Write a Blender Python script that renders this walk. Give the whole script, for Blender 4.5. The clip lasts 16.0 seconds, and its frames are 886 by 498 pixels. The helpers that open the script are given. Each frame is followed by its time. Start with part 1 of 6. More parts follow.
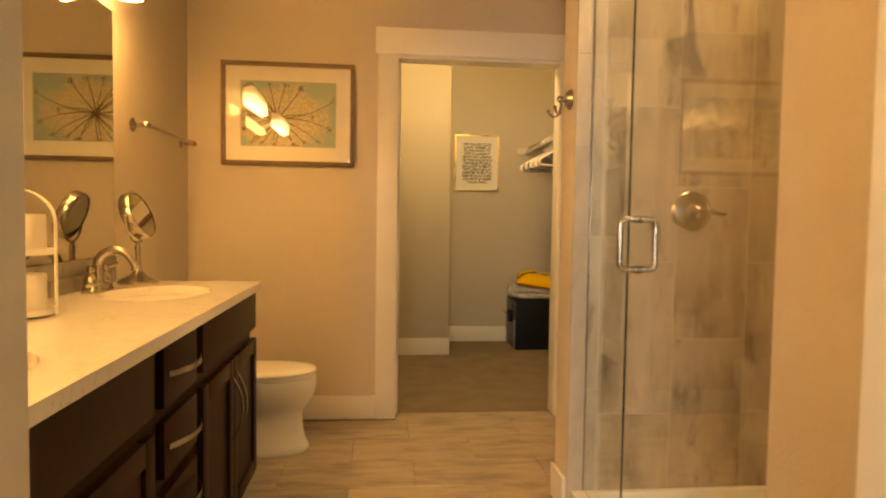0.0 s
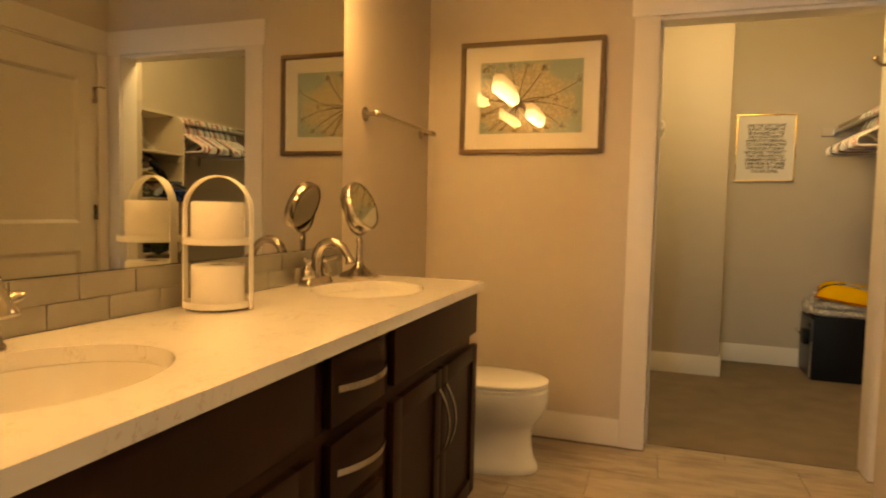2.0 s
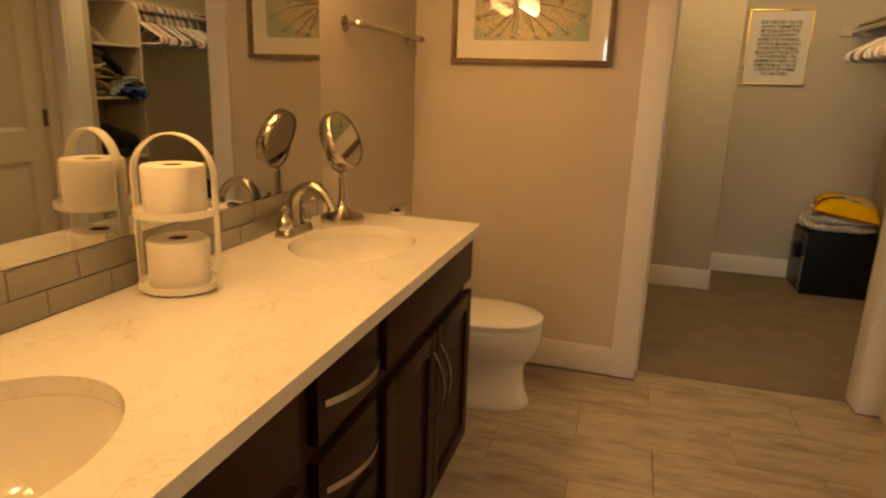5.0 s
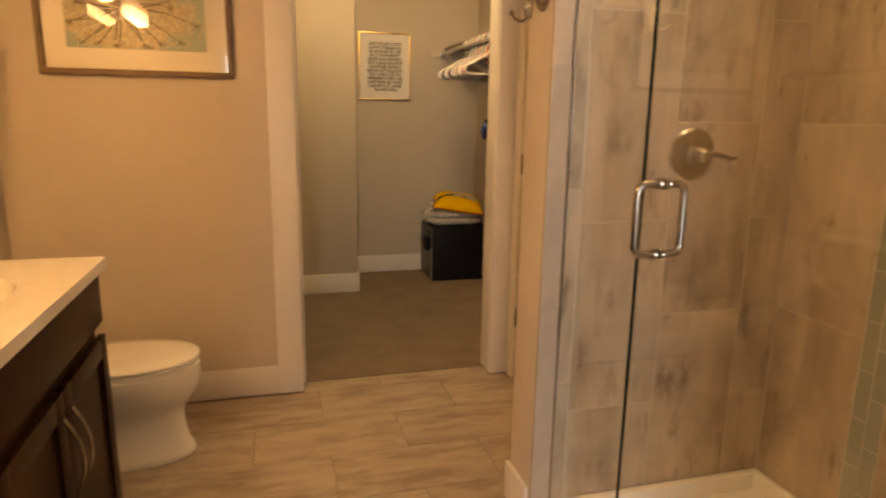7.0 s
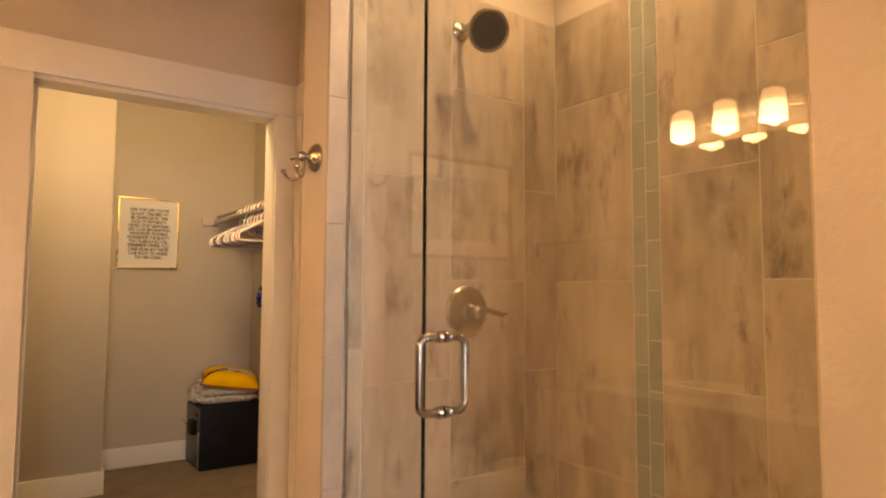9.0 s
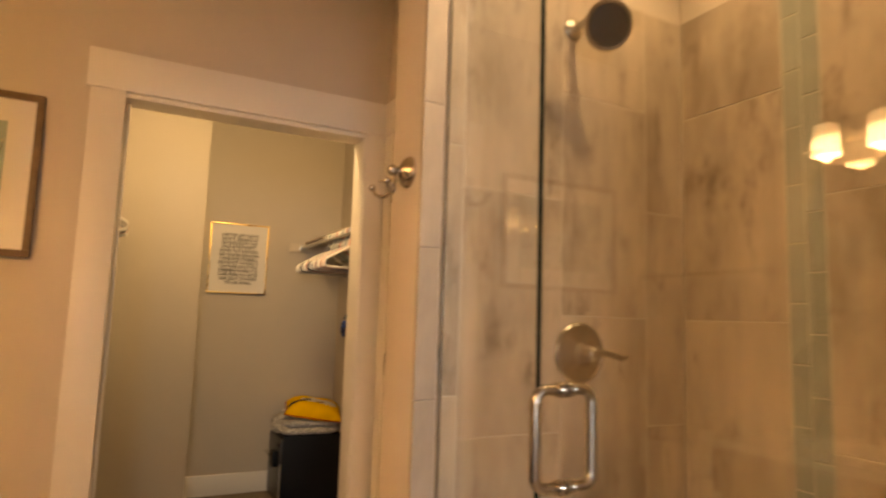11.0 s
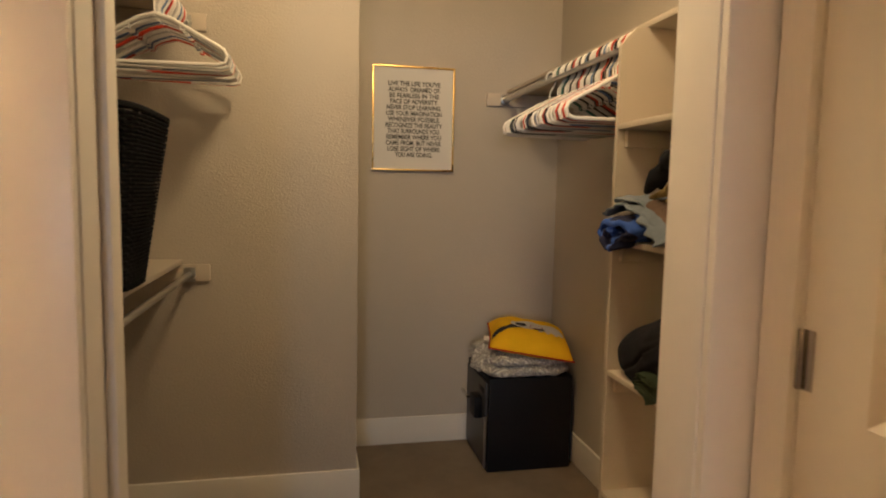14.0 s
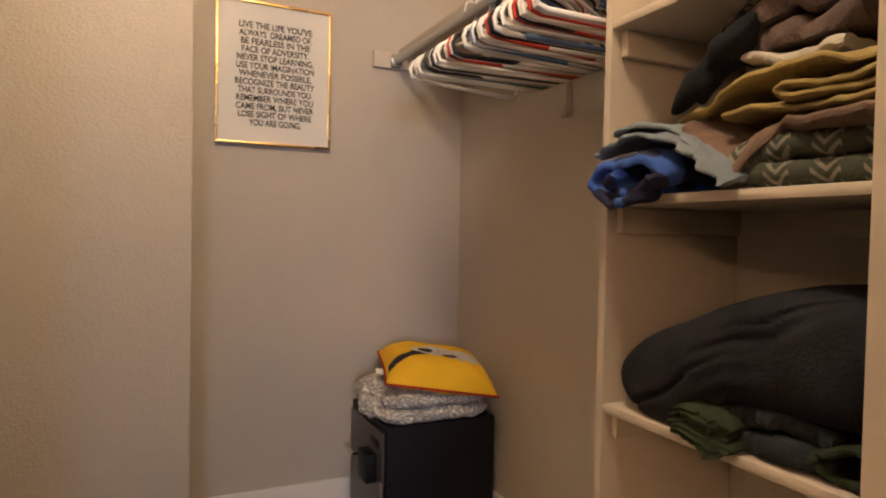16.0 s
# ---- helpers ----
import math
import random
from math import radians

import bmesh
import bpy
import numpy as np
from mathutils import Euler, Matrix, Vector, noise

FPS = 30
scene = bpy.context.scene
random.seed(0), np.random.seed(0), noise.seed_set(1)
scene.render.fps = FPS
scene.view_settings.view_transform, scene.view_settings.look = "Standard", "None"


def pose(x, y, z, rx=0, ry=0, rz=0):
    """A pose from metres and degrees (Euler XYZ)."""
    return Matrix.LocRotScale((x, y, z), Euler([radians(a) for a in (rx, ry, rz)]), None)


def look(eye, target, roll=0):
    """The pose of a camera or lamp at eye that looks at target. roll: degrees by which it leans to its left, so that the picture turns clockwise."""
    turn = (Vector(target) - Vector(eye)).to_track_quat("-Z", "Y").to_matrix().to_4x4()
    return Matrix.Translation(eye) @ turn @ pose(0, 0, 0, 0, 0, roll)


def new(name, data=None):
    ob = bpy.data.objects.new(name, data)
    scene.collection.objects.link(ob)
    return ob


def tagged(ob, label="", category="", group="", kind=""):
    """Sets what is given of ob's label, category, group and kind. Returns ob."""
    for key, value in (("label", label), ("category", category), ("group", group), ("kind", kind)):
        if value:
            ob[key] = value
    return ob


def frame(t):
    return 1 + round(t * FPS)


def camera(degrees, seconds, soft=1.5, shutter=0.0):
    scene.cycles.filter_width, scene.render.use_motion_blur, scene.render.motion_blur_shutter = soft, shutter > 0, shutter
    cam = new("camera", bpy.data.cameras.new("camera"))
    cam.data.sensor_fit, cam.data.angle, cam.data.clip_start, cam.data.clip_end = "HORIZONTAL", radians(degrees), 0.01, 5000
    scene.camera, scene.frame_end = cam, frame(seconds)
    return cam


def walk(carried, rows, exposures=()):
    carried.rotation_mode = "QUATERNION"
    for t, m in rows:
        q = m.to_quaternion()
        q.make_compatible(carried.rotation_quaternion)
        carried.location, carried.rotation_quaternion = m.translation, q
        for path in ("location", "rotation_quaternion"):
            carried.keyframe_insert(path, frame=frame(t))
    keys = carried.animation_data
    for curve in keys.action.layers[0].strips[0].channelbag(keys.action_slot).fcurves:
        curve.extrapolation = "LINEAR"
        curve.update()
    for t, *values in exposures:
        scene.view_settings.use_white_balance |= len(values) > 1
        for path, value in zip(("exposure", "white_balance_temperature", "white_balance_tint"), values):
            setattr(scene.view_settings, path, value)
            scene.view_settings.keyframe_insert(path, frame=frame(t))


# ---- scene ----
from math import cos, sin, pi

# ---- camera and walk ----
cam = camera(70.75, 16.0, soft=2.0, shutter=0.35)
PATH = [
    (0.0, (0.333, 0.192, 1.178), (0.536, 2.179, 1.082), 0.87),
    (0.5, (0.364, 0.383, 1.178), (0.397, 2.381, 1.095), 0.82),
    (1.0, (0.392, 0.496, 1.181), (0.212, 2.486, 1.107), 0.83),
    (1.5, (0.403, 0.568, 1.180), (0.003, 2.526, 1.107), 1.09),
    (2.0, (0.434, 0.620, 1.165), (-0.199, 2.513, 1.043), 1.31),
    (2.5, (0.441, 0.670, 1.173), (-0.369, 2.482, 0.934), 1.41),
    (3.0, (0.446, 0.709, 1.212), (-0.471, 2.450, 0.857), 1.49),
    (3.2, (0.447, 0.727, 1.234), (-0.496, 2.445, 0.837), 1.44),
    (5.3, (0.298, 0.862, 1.355), (-0.106, 2.755, 0.851), 1.89),
    (5.5, (0.299, 0.871, 1.341), (0.000, 2.785, 0.845), 1.77),
    (6.0, (0.302, 0.894, 1.323), (0.284, 2.834, 0.837), 1.67),
    (6.5, (0.310, 0.902, 1.322), (0.563, 2.829, 0.852), 1.34),
    (7.0, (0.315, 0.904, 1.323), (0.840, 2.788, 0.909), 0.95),
    (7.5, (0.344, 0.934, 1.313), (1.123, 2.748, 0.991), 0.83),
    (8.0, (0.359, 0.971, 1.286), (1.342, 2.705, 1.124), 0.53),
    (8.5, (0.367, 0.995, 1.273), (1.482, 2.655, 1.299), 0.78),
    (8.7, (0.371, 0.998, 1.275), (1.520, 2.632, 1.365), 0.77),
    (10.8, (0.445, 1.137, 1.307), (1.454, 2.844, 1.567), 1.20),
    (11.0, (0.468, 1.246, 1.294), (1.379, 3.011, 1.525), 1.85),
    (11.5, (0.487, 1.419, 1.314), (1.234, 3.271, 1.430), 2.01),
    (12.0, (0.518, 1.653, 1.338), (1.161, 3.547, 1.340), 1.85),
    (12.5, (0.579, 1.940, 1.346), (1.150, 3.855, 1.269), 1.60),
    (13.0, (0.618, 2.250, 1.332), (1.104, 4.185, 1.187), 1.32),
    (13.5, (0.673, 2.583, 1.342), (1.095, 4.529, 1.160), 1.34),
    (14.0, (0.743, 2.907, 1.359), (1.153, 4.855, 1.170), 1.17),
    (14.5, (0.789, 3.171, 1.338), (1.237, 5.113, 1.163), 1.15),
    (15.0, (0.803, 3.429, 1.260), (1.365, 5.344, 1.128), 1.05),
    (15.5, (0.817, 3.600, 1.170), (1.524, 5.469, 1.084), 1.25),
    (16.0, (0.825, 3.699, 1.140), (1.678, 5.508, 1.087), 1.16),
]
EXPOSURES = [(0.0, -0.06, 11300, 6), (1.5, -0.20, 10600, 6), (3.0, -0.26, 8900, 2), (5.5, -0.58, 9000, 12), (7.0, -0.28, 8500, 14), (8.5, -0.02, 8100, 18), (11.0, -0.24, 8600, 14), (12.5, -0.28, 6950, 12), (13.0, -0.32, 6500, 10), (14.0, -0.44, 6300, 11), (14.5, -0.42, 6250, 12), (16.0, 0.12, 5750, 20)]
walk(cam, [(t, look(eye, target, roll)) for t, eye, target, roll in PATH], EXPOSURES)

# ---- plan (metres) ----
XL = -0.74            # vanity wall
YB = 3.835            # far wall of the bathroom
XR = 1.50             # wall with the closed door
STUB_X, STUB_Y0, STUB_Y1 = 1.09, 2.57, 2.76   # wall between shower and door
SHX, SHY0 = 1.97, 1.332                        # shower back wall, shower near wall
GLX = 1.155                                   # shower glass
ENT_Y0, ENT_Y1 = 0.73, 0.86                   # entry wall
ENT_X0, ENT_X1 = -0.038, 0.925                  # entry opening
OP_X0, OP_X1, OP_Z = 0.434, 1.392, 2.117      # closet opening
YC = 3.955                                    # closet side of that wall
CXL, CXR = -0.03, 2.04                        # closet side walls
JOG_X, JOG_Y, YT = 0.93, 5.53, 6.115          # closet jog, closet end wall
RET_X, RET_Y = 1.455, 4.070                    # closet wall return beside the opening
CEIL = 2.77
BASE_H = 0.14

# ---- light ----
world = bpy.data.worlds.new("world")
scene.world = world
world.use_nodes = True
wn = world.node_tree
sky = wn.nodes.new("ShaderNodeTexSky")
sky.sky_type = "NISHITA"
sky.sun_disc = False
sky.sun_elevation = radians(25)
sky.sun_rotation = radians(200)
wn.links.new(sky.outputs["Color"], wn.nodes["Background"].inputs["Color"])
wn.nodes["Background"].inputs["Strength"].default_value = 0.10

WARM = (1.0, 0.53, 0.19)
BULB_W, SHOWER_W, CLOSET_W, DAY_W = 6.0, 42.0, 53.0, 125.0


def lamp(name, kind, loc, power, color, size=0.03, direction=None, spot=None):
    data = bpy.data.lights.new(name, kind)
    data.energy, data.color = power, color
    if kind == "AREA":
        data.size = size
    else:
        data.shadow_soft_size = size
    if spot:
        data.spot_size, data.spot_blend = radians(spot), 0.6
    ob = new(name, data)
    ob.matrix_world = look(loc, Vector(loc) + Vector(direction)) if direction else pose(*loc)
    return ob


LAMP_Y = (1.09, 1.30, 1.51, 2.28, 2.49, 2.70)
for ly in LAMP_Y:
    lamp("vanity_bulb", "POINT", (-0.62, ly, 2.000), BULB_W, WARM, 0.028)
lamp("shower_downlight_bulb", "SPOT", (1.62, 2.08, 2.745), SHOWER_W, (1.0, 0.72, 0.42), 0.03, (0, 0, -1), 130)
lamp("closet_bulb", "POINT", (1.02, 4.25, 2.60), CLOSET_W, (1.0, 0.76, 0.425), 0.13)
day = lamp("bedroom_window_light", "AREA", (-0.8, -3.35, 1.50), DAY_W, (0.62, 0.78, 1.0), 1.3, (0, 1, 0))


# ---- materials ----
def principled(name):
    m = bpy.data.materials.new(name)
    m.use_nodes = True
    nt = m.node_tree
    return m, nt, nt.nodes["Principled BSDF"]


def coords(nt, scale=(1, 1, 1)):
    tc = nt.nodes.new("ShaderNodeTexCoord")
    mp = nt.nodes.new("ShaderNodeMapping")
    mp.inputs["Scale"].default_value = scale
    nt.links.new(tc.outputs["Object"], mp.inputs["Vector"])
    return mp.outputs["Vector"]


def noise_node(nt, vec, scale, detail=4.0, rough=0.55):
    n = nt.nodes.new("ShaderNodeTexNoise")
    n.inputs["Scale"].default_value, n.inputs["Detail"].default_value, n.inputs["Roughness"].default_value = scale, detail, rough
    nt.links.new(vec, n.inputs["Vector"])
    return n.outputs["Fac"]


def ramp(nt, fac, stops):
    r = nt.nodes.new("ShaderNodeValToRGB")
    while len(r.color_ramp.elements) < len(stops):
        r.color_ramp.elements.new(0.5)
    for e, (p, c) in zip(r.color_ramp.elements, stops):
        e.position, e.color = p, (*c, 1)
    nt.links.new(fac, r.inputs["Fac"])
    return r.outputs["Color"]


def bump(nt, bsdf, height, strength, distance):
    b = nt.nodes.new("ShaderNodeBump")
    b.inputs["Strength"].default_value, b.inputs["Distance"].default_value = strength, distance
    nt.links.new(height, b.inputs["Height"])
    nt.links.new(b.outputs["Normal"], bsdf.inputs["Normal"])


def shade(c, k):
    return tuple(min(1.0, v * k) for v in c)


def surface(name, color, rough=0.6, metal=0.0, var=0.06, scale=6.0, fine=80.0, relief=0.0, distance=0.002, stretch=(1, 1, 1), coat=0.0, per_object=0.0):
    """Plain material with colour drift at two scales and fine relief."""
    m, nt, b = principled(name)
    v = coords(nt, stretch)
    big, small = noise_node(nt, v, scale), noise_node(nt, v, fine, 3.0)
    mix = nt.nodes.new("ShaderNodeMath")
    mix.operation = "MULTIPLY_ADD"
    mix.inputs[1].default_value = 0.35
    nt.links.new(small, mix.inputs[0])
    nt.links.new(big, mix.inputs[2])
    col = ramp(nt, mix.outputs[0], [(0.35, shade(color, 1 - var)), (0.95, shade(color, 1 + var))])
    if per_object:
        info = nt.nodes.new("ShaderNodeObjectInfo")
        hsv = nt.nodes.new("ShaderNodeHueSaturation")
        mr = nt.nodes.new("ShaderNodeMapRange")
        mr.inputs["To Min"].default_value, mr.inputs["To Max"].default_value = 1 - per_object, 1 + per_object
        nt.links.new(info.outputs["Random"], mr.inputs["Value"])
        nt.links.new(mr.outputs["Result"], hsv.inputs["Value"])
        nt.links.new(col, hsv.inputs["Color"])
        col = hsv.outputs["Color"]
    nt.links.new(col, b.inputs["Base Color"])
    rr = nt.nodes.new("ShaderNodeMapRange")
    rr.inputs["To Min"].default_value, rr.inputs["To Max"].default_value = max(0.02, rough - 0.06), min(1, rough + 0.06)
    nt.links.new(big, rr.inputs["Value"])
    nt.links.new(rr.outputs["Result"], b.inputs["Roughness"])
    b.inputs["Metallic"].default_value = metal
    b.inputs["Coat Weight"].default_value = coat
    if relief:
        bump(nt, b, small, relief, distance)
    return m


def fabric(name, color, weave=260.0, relief=0.6, var=0.15, second=None):
    m, nt, b = principled(name)
    v = coords(nt)
    f1, f2 = noise_node(nt, v, 9.0), noise_node(nt, v, weave, 2.0)
    c2 = second or shade(color, 1 + var)
    nt.links.new(ramp(nt, f1, [(0.35, shade(color, 1 - var)), (0.7, c2)]), b.inputs["Base Color"])
    b.inputs["Roughness"].default_value = 0.95
    b.inputs["Specular IOR Level"].default_value = 0.15
    bump(nt, b, f2, relief, 0.005)
    return m


def tile_wood(name, along, base, k=1.0):
    """Porcelain with a washed wood grain along one axis, knots and per-tile shift."""
    m, nt, b = principled(name)
    tc = nt.nodes.new("ShaderNodeTexCoord")
    info = nt.nodes.new("ShaderNodeObjectInfo")
    off = nt.nodes.new("ShaderNodeVectorMath")
    off.operation = "ADD"
    sc = nt.nodes.new("ShaderNodeMath")
    sc.operation = "MULTIPLY"
    sc.inputs[1].default_value = 37.0
    nt.links.new(info.outputs["Random"], sc.inputs[0])
    nt.links.new(tc.outputs["Object"], off.inputs[0])
    nt.links.new(sc.outputs[0], off.inputs[1])
    mp = nt.nodes.new("ShaderNodeMapping")
    mp.inputs["Scale"].default_value = tuple(0.17 if i == along else 1.0 for i in range(3))
    nt.links.new(off.outputs[0], mp.inputs["Vector"])
    grain = noise_node(nt, mp.outputs["Vector"], 26.0, 6.0, 0.62)
    blot_mp = nt.nodes.new("ShaderNodeMapping")
    blot_mp.inputs["Scale"].default_value = tuple(0.28 if i == along else 1.0 for i in range(3))
    nt.links.new(off.outputs[0], blot_mp.inputs["Vector"])
    blot = noise_node(nt, blot_mp.outputs["Vector"], 13.0, 7.0, 0.66)
    c1 = ramp(nt, grain, [(0.30, shade(base, 1 - 0.30 * k)), (0.48, base), (0.70, shade(base, 1 + 0.22 * k))])
    c2 = ramp(nt, blot, [(0.34, (0.50, 0.465, 0.43)), (0.54, (1, 1, 1)), (0.75, (1.0, 0.98, 0.94))])
    mul = nt.nodes.new("ShaderNodeMix")
    mul.data_type, mul.blend_type = "RGBA", "MULTIPLY"
    mul.inputs["Factor"].default_value = 0.75
    nt.links.new(c1, mul.inputs["A"])
    nt.links.new(c2, mul.inputs["B"])
    vor = nt.nodes.new("ShaderNodeTexVoronoi")
    vor.inputs["Scale"].default_value = 3.3
    nt.links.new(blot_mp.outputs["Vector"], vor.inputs["Vector"])
    knots = ramp(nt, vor.outputs["Distance"], [(0.03, (0.30, 0.25, 0.21)), (0.12, (1, 1, 1))])
    mul2 = nt.nodes.new("ShaderNodeMix")
    mul2.data_type, mul2.blend_type = "RGBA", "MULTIPLY"
    mul2.inputs["Factor"].default_value = 0.8
    nt.links.new(mul.outputs["Result"], mul2.inputs["A"])
    nt.links.new(knots, mul2.inputs["B"])
    nt.links.new(mul2.outputs["Result"], b.inputs["Base Color"])
    b.inputs["Roughness"].default_value = 0.38
    bump(nt, b, grain, 0.12, 0.001)
    return m


def washed_tile(name, base):
    """Whitewashed wood-look porcelain, grain upright: soft streaks, cloudy stains, sparse dark knots."""
    m, nt, b = principled(name)
    tc = nt.nodes.new("ShaderNodeTexCoord")
    info = nt.nodes.new("ShaderNodeObjectInfo")
    sc = nt.nodes.new("ShaderNodeMath")
    sc.operation = "MULTIPLY"
    sc.inputs[1].default_value = 41.0
    nt.links.new(info.outputs["Random"], sc.inputs[0])
    off = nt.nodes.new("ShaderNodeVectorMath")
    off.operation = "ADD"
    nt.links.new(tc.outputs["Object"], off.inputs[0])
    nt.links.new(sc.outputs[0], off.inputs[1])

    def layer(squash, scale, detail, rough, stops):
        mp = nt.nodes.new("ShaderNodeMapping")
        mp.inputs["Scale"].default_value = (1.0, 1.0, squash)
        nt.links.new(off.outputs[0], mp.inputs["Vector"])
        fac = noise_node(nt, mp.outputs["Vector"], scale, detail, rough)
        return fac, ramp(nt, fac, [(p, (v, v * w, v * w * w)) for p, v, w in stops])

    grain, col = layer(0.10, 20.0, 5.0, 0.6, [(0.30, 0.91, 0.995), (0.50, 1.0, 1.0), (0.70, 1.07, 1.0)])
    layers = [
        layer(0.45, 5.0, 6.0, 0.62, [(0.35, 0.68, 0.98), (0.50, 0.98, 1.0), (0.66, 1.16, 1.0)])[1],
        layer(0.42, 11.0, 5.0, 0.70, [(0.30, 0.42, 0.95), (0.385, 0.80, 0.985), (0.46, 1.0, 1.0)])[1],
        layer(0.12, 55.0, 3.0, 0.6, [(0.24, 0.78, 0.98), (0.34, 1.0, 1.0)])[1],
    ]
    for lay in layers:
        mul = nt.nodes.new("ShaderNodeMix")
        mul.data_type, mul.blend_type = "RGBA", "MULTIPLY"
        mul.inputs["Factor"].default_value = 1.0
        nt.links.new(col, mul.inputs["A"])
        nt.links.new(lay, mul.inputs["B"])
        col = mul.outputs["Result"]
    tint = nt.nodes.new("ShaderNodeMix")
    tint.data_type, tint.blend_type = "RGBA", "MULTIPLY"
    tint.inputs["Factor"].default_value = 1.0
    tint.inputs["B"].default_value = (*base, 1)
    nt.links.new(col, tint.inputs["A"])
    nt.links.new(tint.outputs["Result"], b.inputs["Base Color"])
    b.inputs["Roughness"].default_value = 0.42
    bump(nt, b, grain, 0.10, 0.001)
    return m


def quartz_material():
    m, nt, b = principled("quartz")
    v = coords(nt)
    warp = nt.nodes.new("ShaderNodeTexNoise")
    warp.inputs["Scale"].default_value = 5.0
    nt.links.new(v, warp.inputs["Vector"])
    add = nt.nodes.new("ShaderNodeMixRGB")
    add.inputs["Fac"].default_value = 0.35
    nt.links.new(v, add.inputs["Color1"])
    nt.links.new(warp.outputs["Color"], add.inputs["Color2"])
    veins = noise_node(nt, add.outputs["Color"], 20.0, 7.0, 0.65)
    col = ramp(nt, veins, [(0.0, (0.86, 0.84, 0.81)), (0.485, (0.86, 0.84, 0.81)), (0.50, (0.62, 0.54, 0.46)), (0.512, (0.86, 0.84, 0.81)), (1.0, (0.85, 0.83, 0.79))])
    patch_mask = ramp(nt, noise_node(nt, v, 9.0, 3.0), [(0.46, (0, 0, 0)), (0.60, (1, 1, 1))])
    mx = nt.nodes.new("ShaderNodeMix")
    mx.data_type = "RGBA"
    nt.links.new(patch_mask, mx.inputs["Factor"])
    mx.inputs["A"].default_value = (0.86, 0.84, 0.81, 1)
    nt.links.new(col, mx.inputs["B"])
    nt.links.new(mx.outputs["Result"], b.inputs["Base Color"])
    b.inputs["Roughness"].default_value = 0.06
    b.inputs["Coat Weight"].default_value = 0.5
    b.inputs["Coat Roughness"].default_value = 0.03
    return m


def glass_material(name, tint=(0.95, 0.98, 0.96), rough=0.0):
    m, nt, b = principled(name)
    b.inputs["Base Color"].default_value = (*tint, 1)
    b.inputs["Transmission Weight"].default_value = 1.0
    b.inputs["Roughness"].default_value = rough
    b.inputs["IOR"].default_value = 1.5
    return m


def glow_material(name, color, strength):
    m, nt, b = principled(name)
    b.inputs["Base Color"].default_value = (0.9, 0.88, 0.84, 1)
    b.inputs["Roughness"].default_value = 0.35
    b.inputs["Emission Color"].default_value = (*color, 1)
    b.inputs["Emission Strength"].default_value = strength
    return m


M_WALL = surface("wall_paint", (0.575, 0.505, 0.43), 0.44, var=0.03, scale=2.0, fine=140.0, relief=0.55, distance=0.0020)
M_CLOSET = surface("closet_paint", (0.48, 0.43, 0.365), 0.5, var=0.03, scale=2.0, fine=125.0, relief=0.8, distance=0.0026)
M_CEIL = surface("ceiling_paint", (0.62, 0.55, 0.46), 0.8, var=0.02, fine=120.0, relief=0.3)
M_TRIM = surface("white_trim", (0.76, 0.72, 0.665), 0.32, var=0.02, scale=3.0, fine=60.0, relief=0.03)
M_SHELF = surface("shelf_paint", (0.52, 0.455, 0.375), 0.45, var=0.03, scale=4.0, fine=90.0, relief=0.06)
M_DOOR = surface("door_paint", (0.72, 0.675, 0.615), 0.38, var=0.02, scale=3.0, fine=90.0, relief=0.05)
M_CARPET = surface("carpet", (0.245, 0.192, 0.142), 1.0, var=0.22, scale=5.0, fine=420.0, relief=1.0, distance=0.006)
M_GROUT = surface("grout", (0.20, 0.17, 0.14), 0.9, var=0.08)
M_SGROUT = surface("shower_grout", (0.55, 0.48, 0.395), 0.85, var=0.05)
M_SPLASHGROUT = surface("splash_grout", (0.29, 0.27, 0.24), 0.8, var=0.05)
M_FTILE = tile_wood("floor_tile", 0, (0.40, 0.33, 0.265), 0.55)
M_STILE = washed_tile("shower_tile", (0.43, 0.35, 0.27))
M_BULLNOSE = surface("bullnose_glaze", (0.40, 0.345, 0.29), 0.35, var=0.14, scale=9.0, fine=70.0, relief=0.05, stretch=(1, 1, 0.35), per_object=0.05)
M_QUARTZ = quartz_material()
M_ESPRESSO = surface("espresso_wood", (0.026, 0.0098, 0.0062), 0.42, var=0.35, scale=4.0, fine=60.0, relief=0.08, stretch=(1, 1, 0.12))
M_ESPRESSO.node_tree.nodes["Principled BSDF"].inputs["Specular IOR Level"].default_value = 0.14
# near-black: shade below the vanity doors put into the toe kick's colour
M_KICKSHADE = surface("cabinet_shadow", (0.012, 0.008, 0.006), 0.7)
M_NICKEL = surface("brushed_nickel", (0.49, 0.45, 0.40), 0.25, metal=1.0, var=0.05, fine=200.0)
M_CHROME = surface("chrome", (0.75, 0.74, 0.72), 0.10, metal=1.0, var=0.03)
M_PORCELAIN = surface("porcelain", (0.83, 0.81, 0.77), 0.08, var=0.01, coat=0.5)
M_GLASS = glass_material("shower_glass")
M_PANE = glass_material("picture_glass", (1, 1, 1))
M_GREEN = surface("glass_edge", (0.004, 0.020, 0.014), 0.15)
M_MIRROR = surface("mirror", (0.64, 0.645, 0.62), 0.01, metal=1.0, var=0.0)
M_MIRROR.node_tree.nodes["Principled BSDF"].inputs["Roughness"].default_value = 0.0
for lk in list(M_MIRROR.node_tree.links):
    if lk.to_socket.name == "Roughness":
        M_MIRROR.node_tree.links.remove(lk)
M_SPLASH = surface("splash_tile", (0.25, 0.235, 0.21), 0.12, var=0.06, scale=9.0, coat=0.6, per_object=0.05)
M_MOSAIC = surface("mosaic_glass", (0.30, 0.31, 0.255), 0.14, var=0.08, scale=9.0, coat=0.8, per_object=0.06)
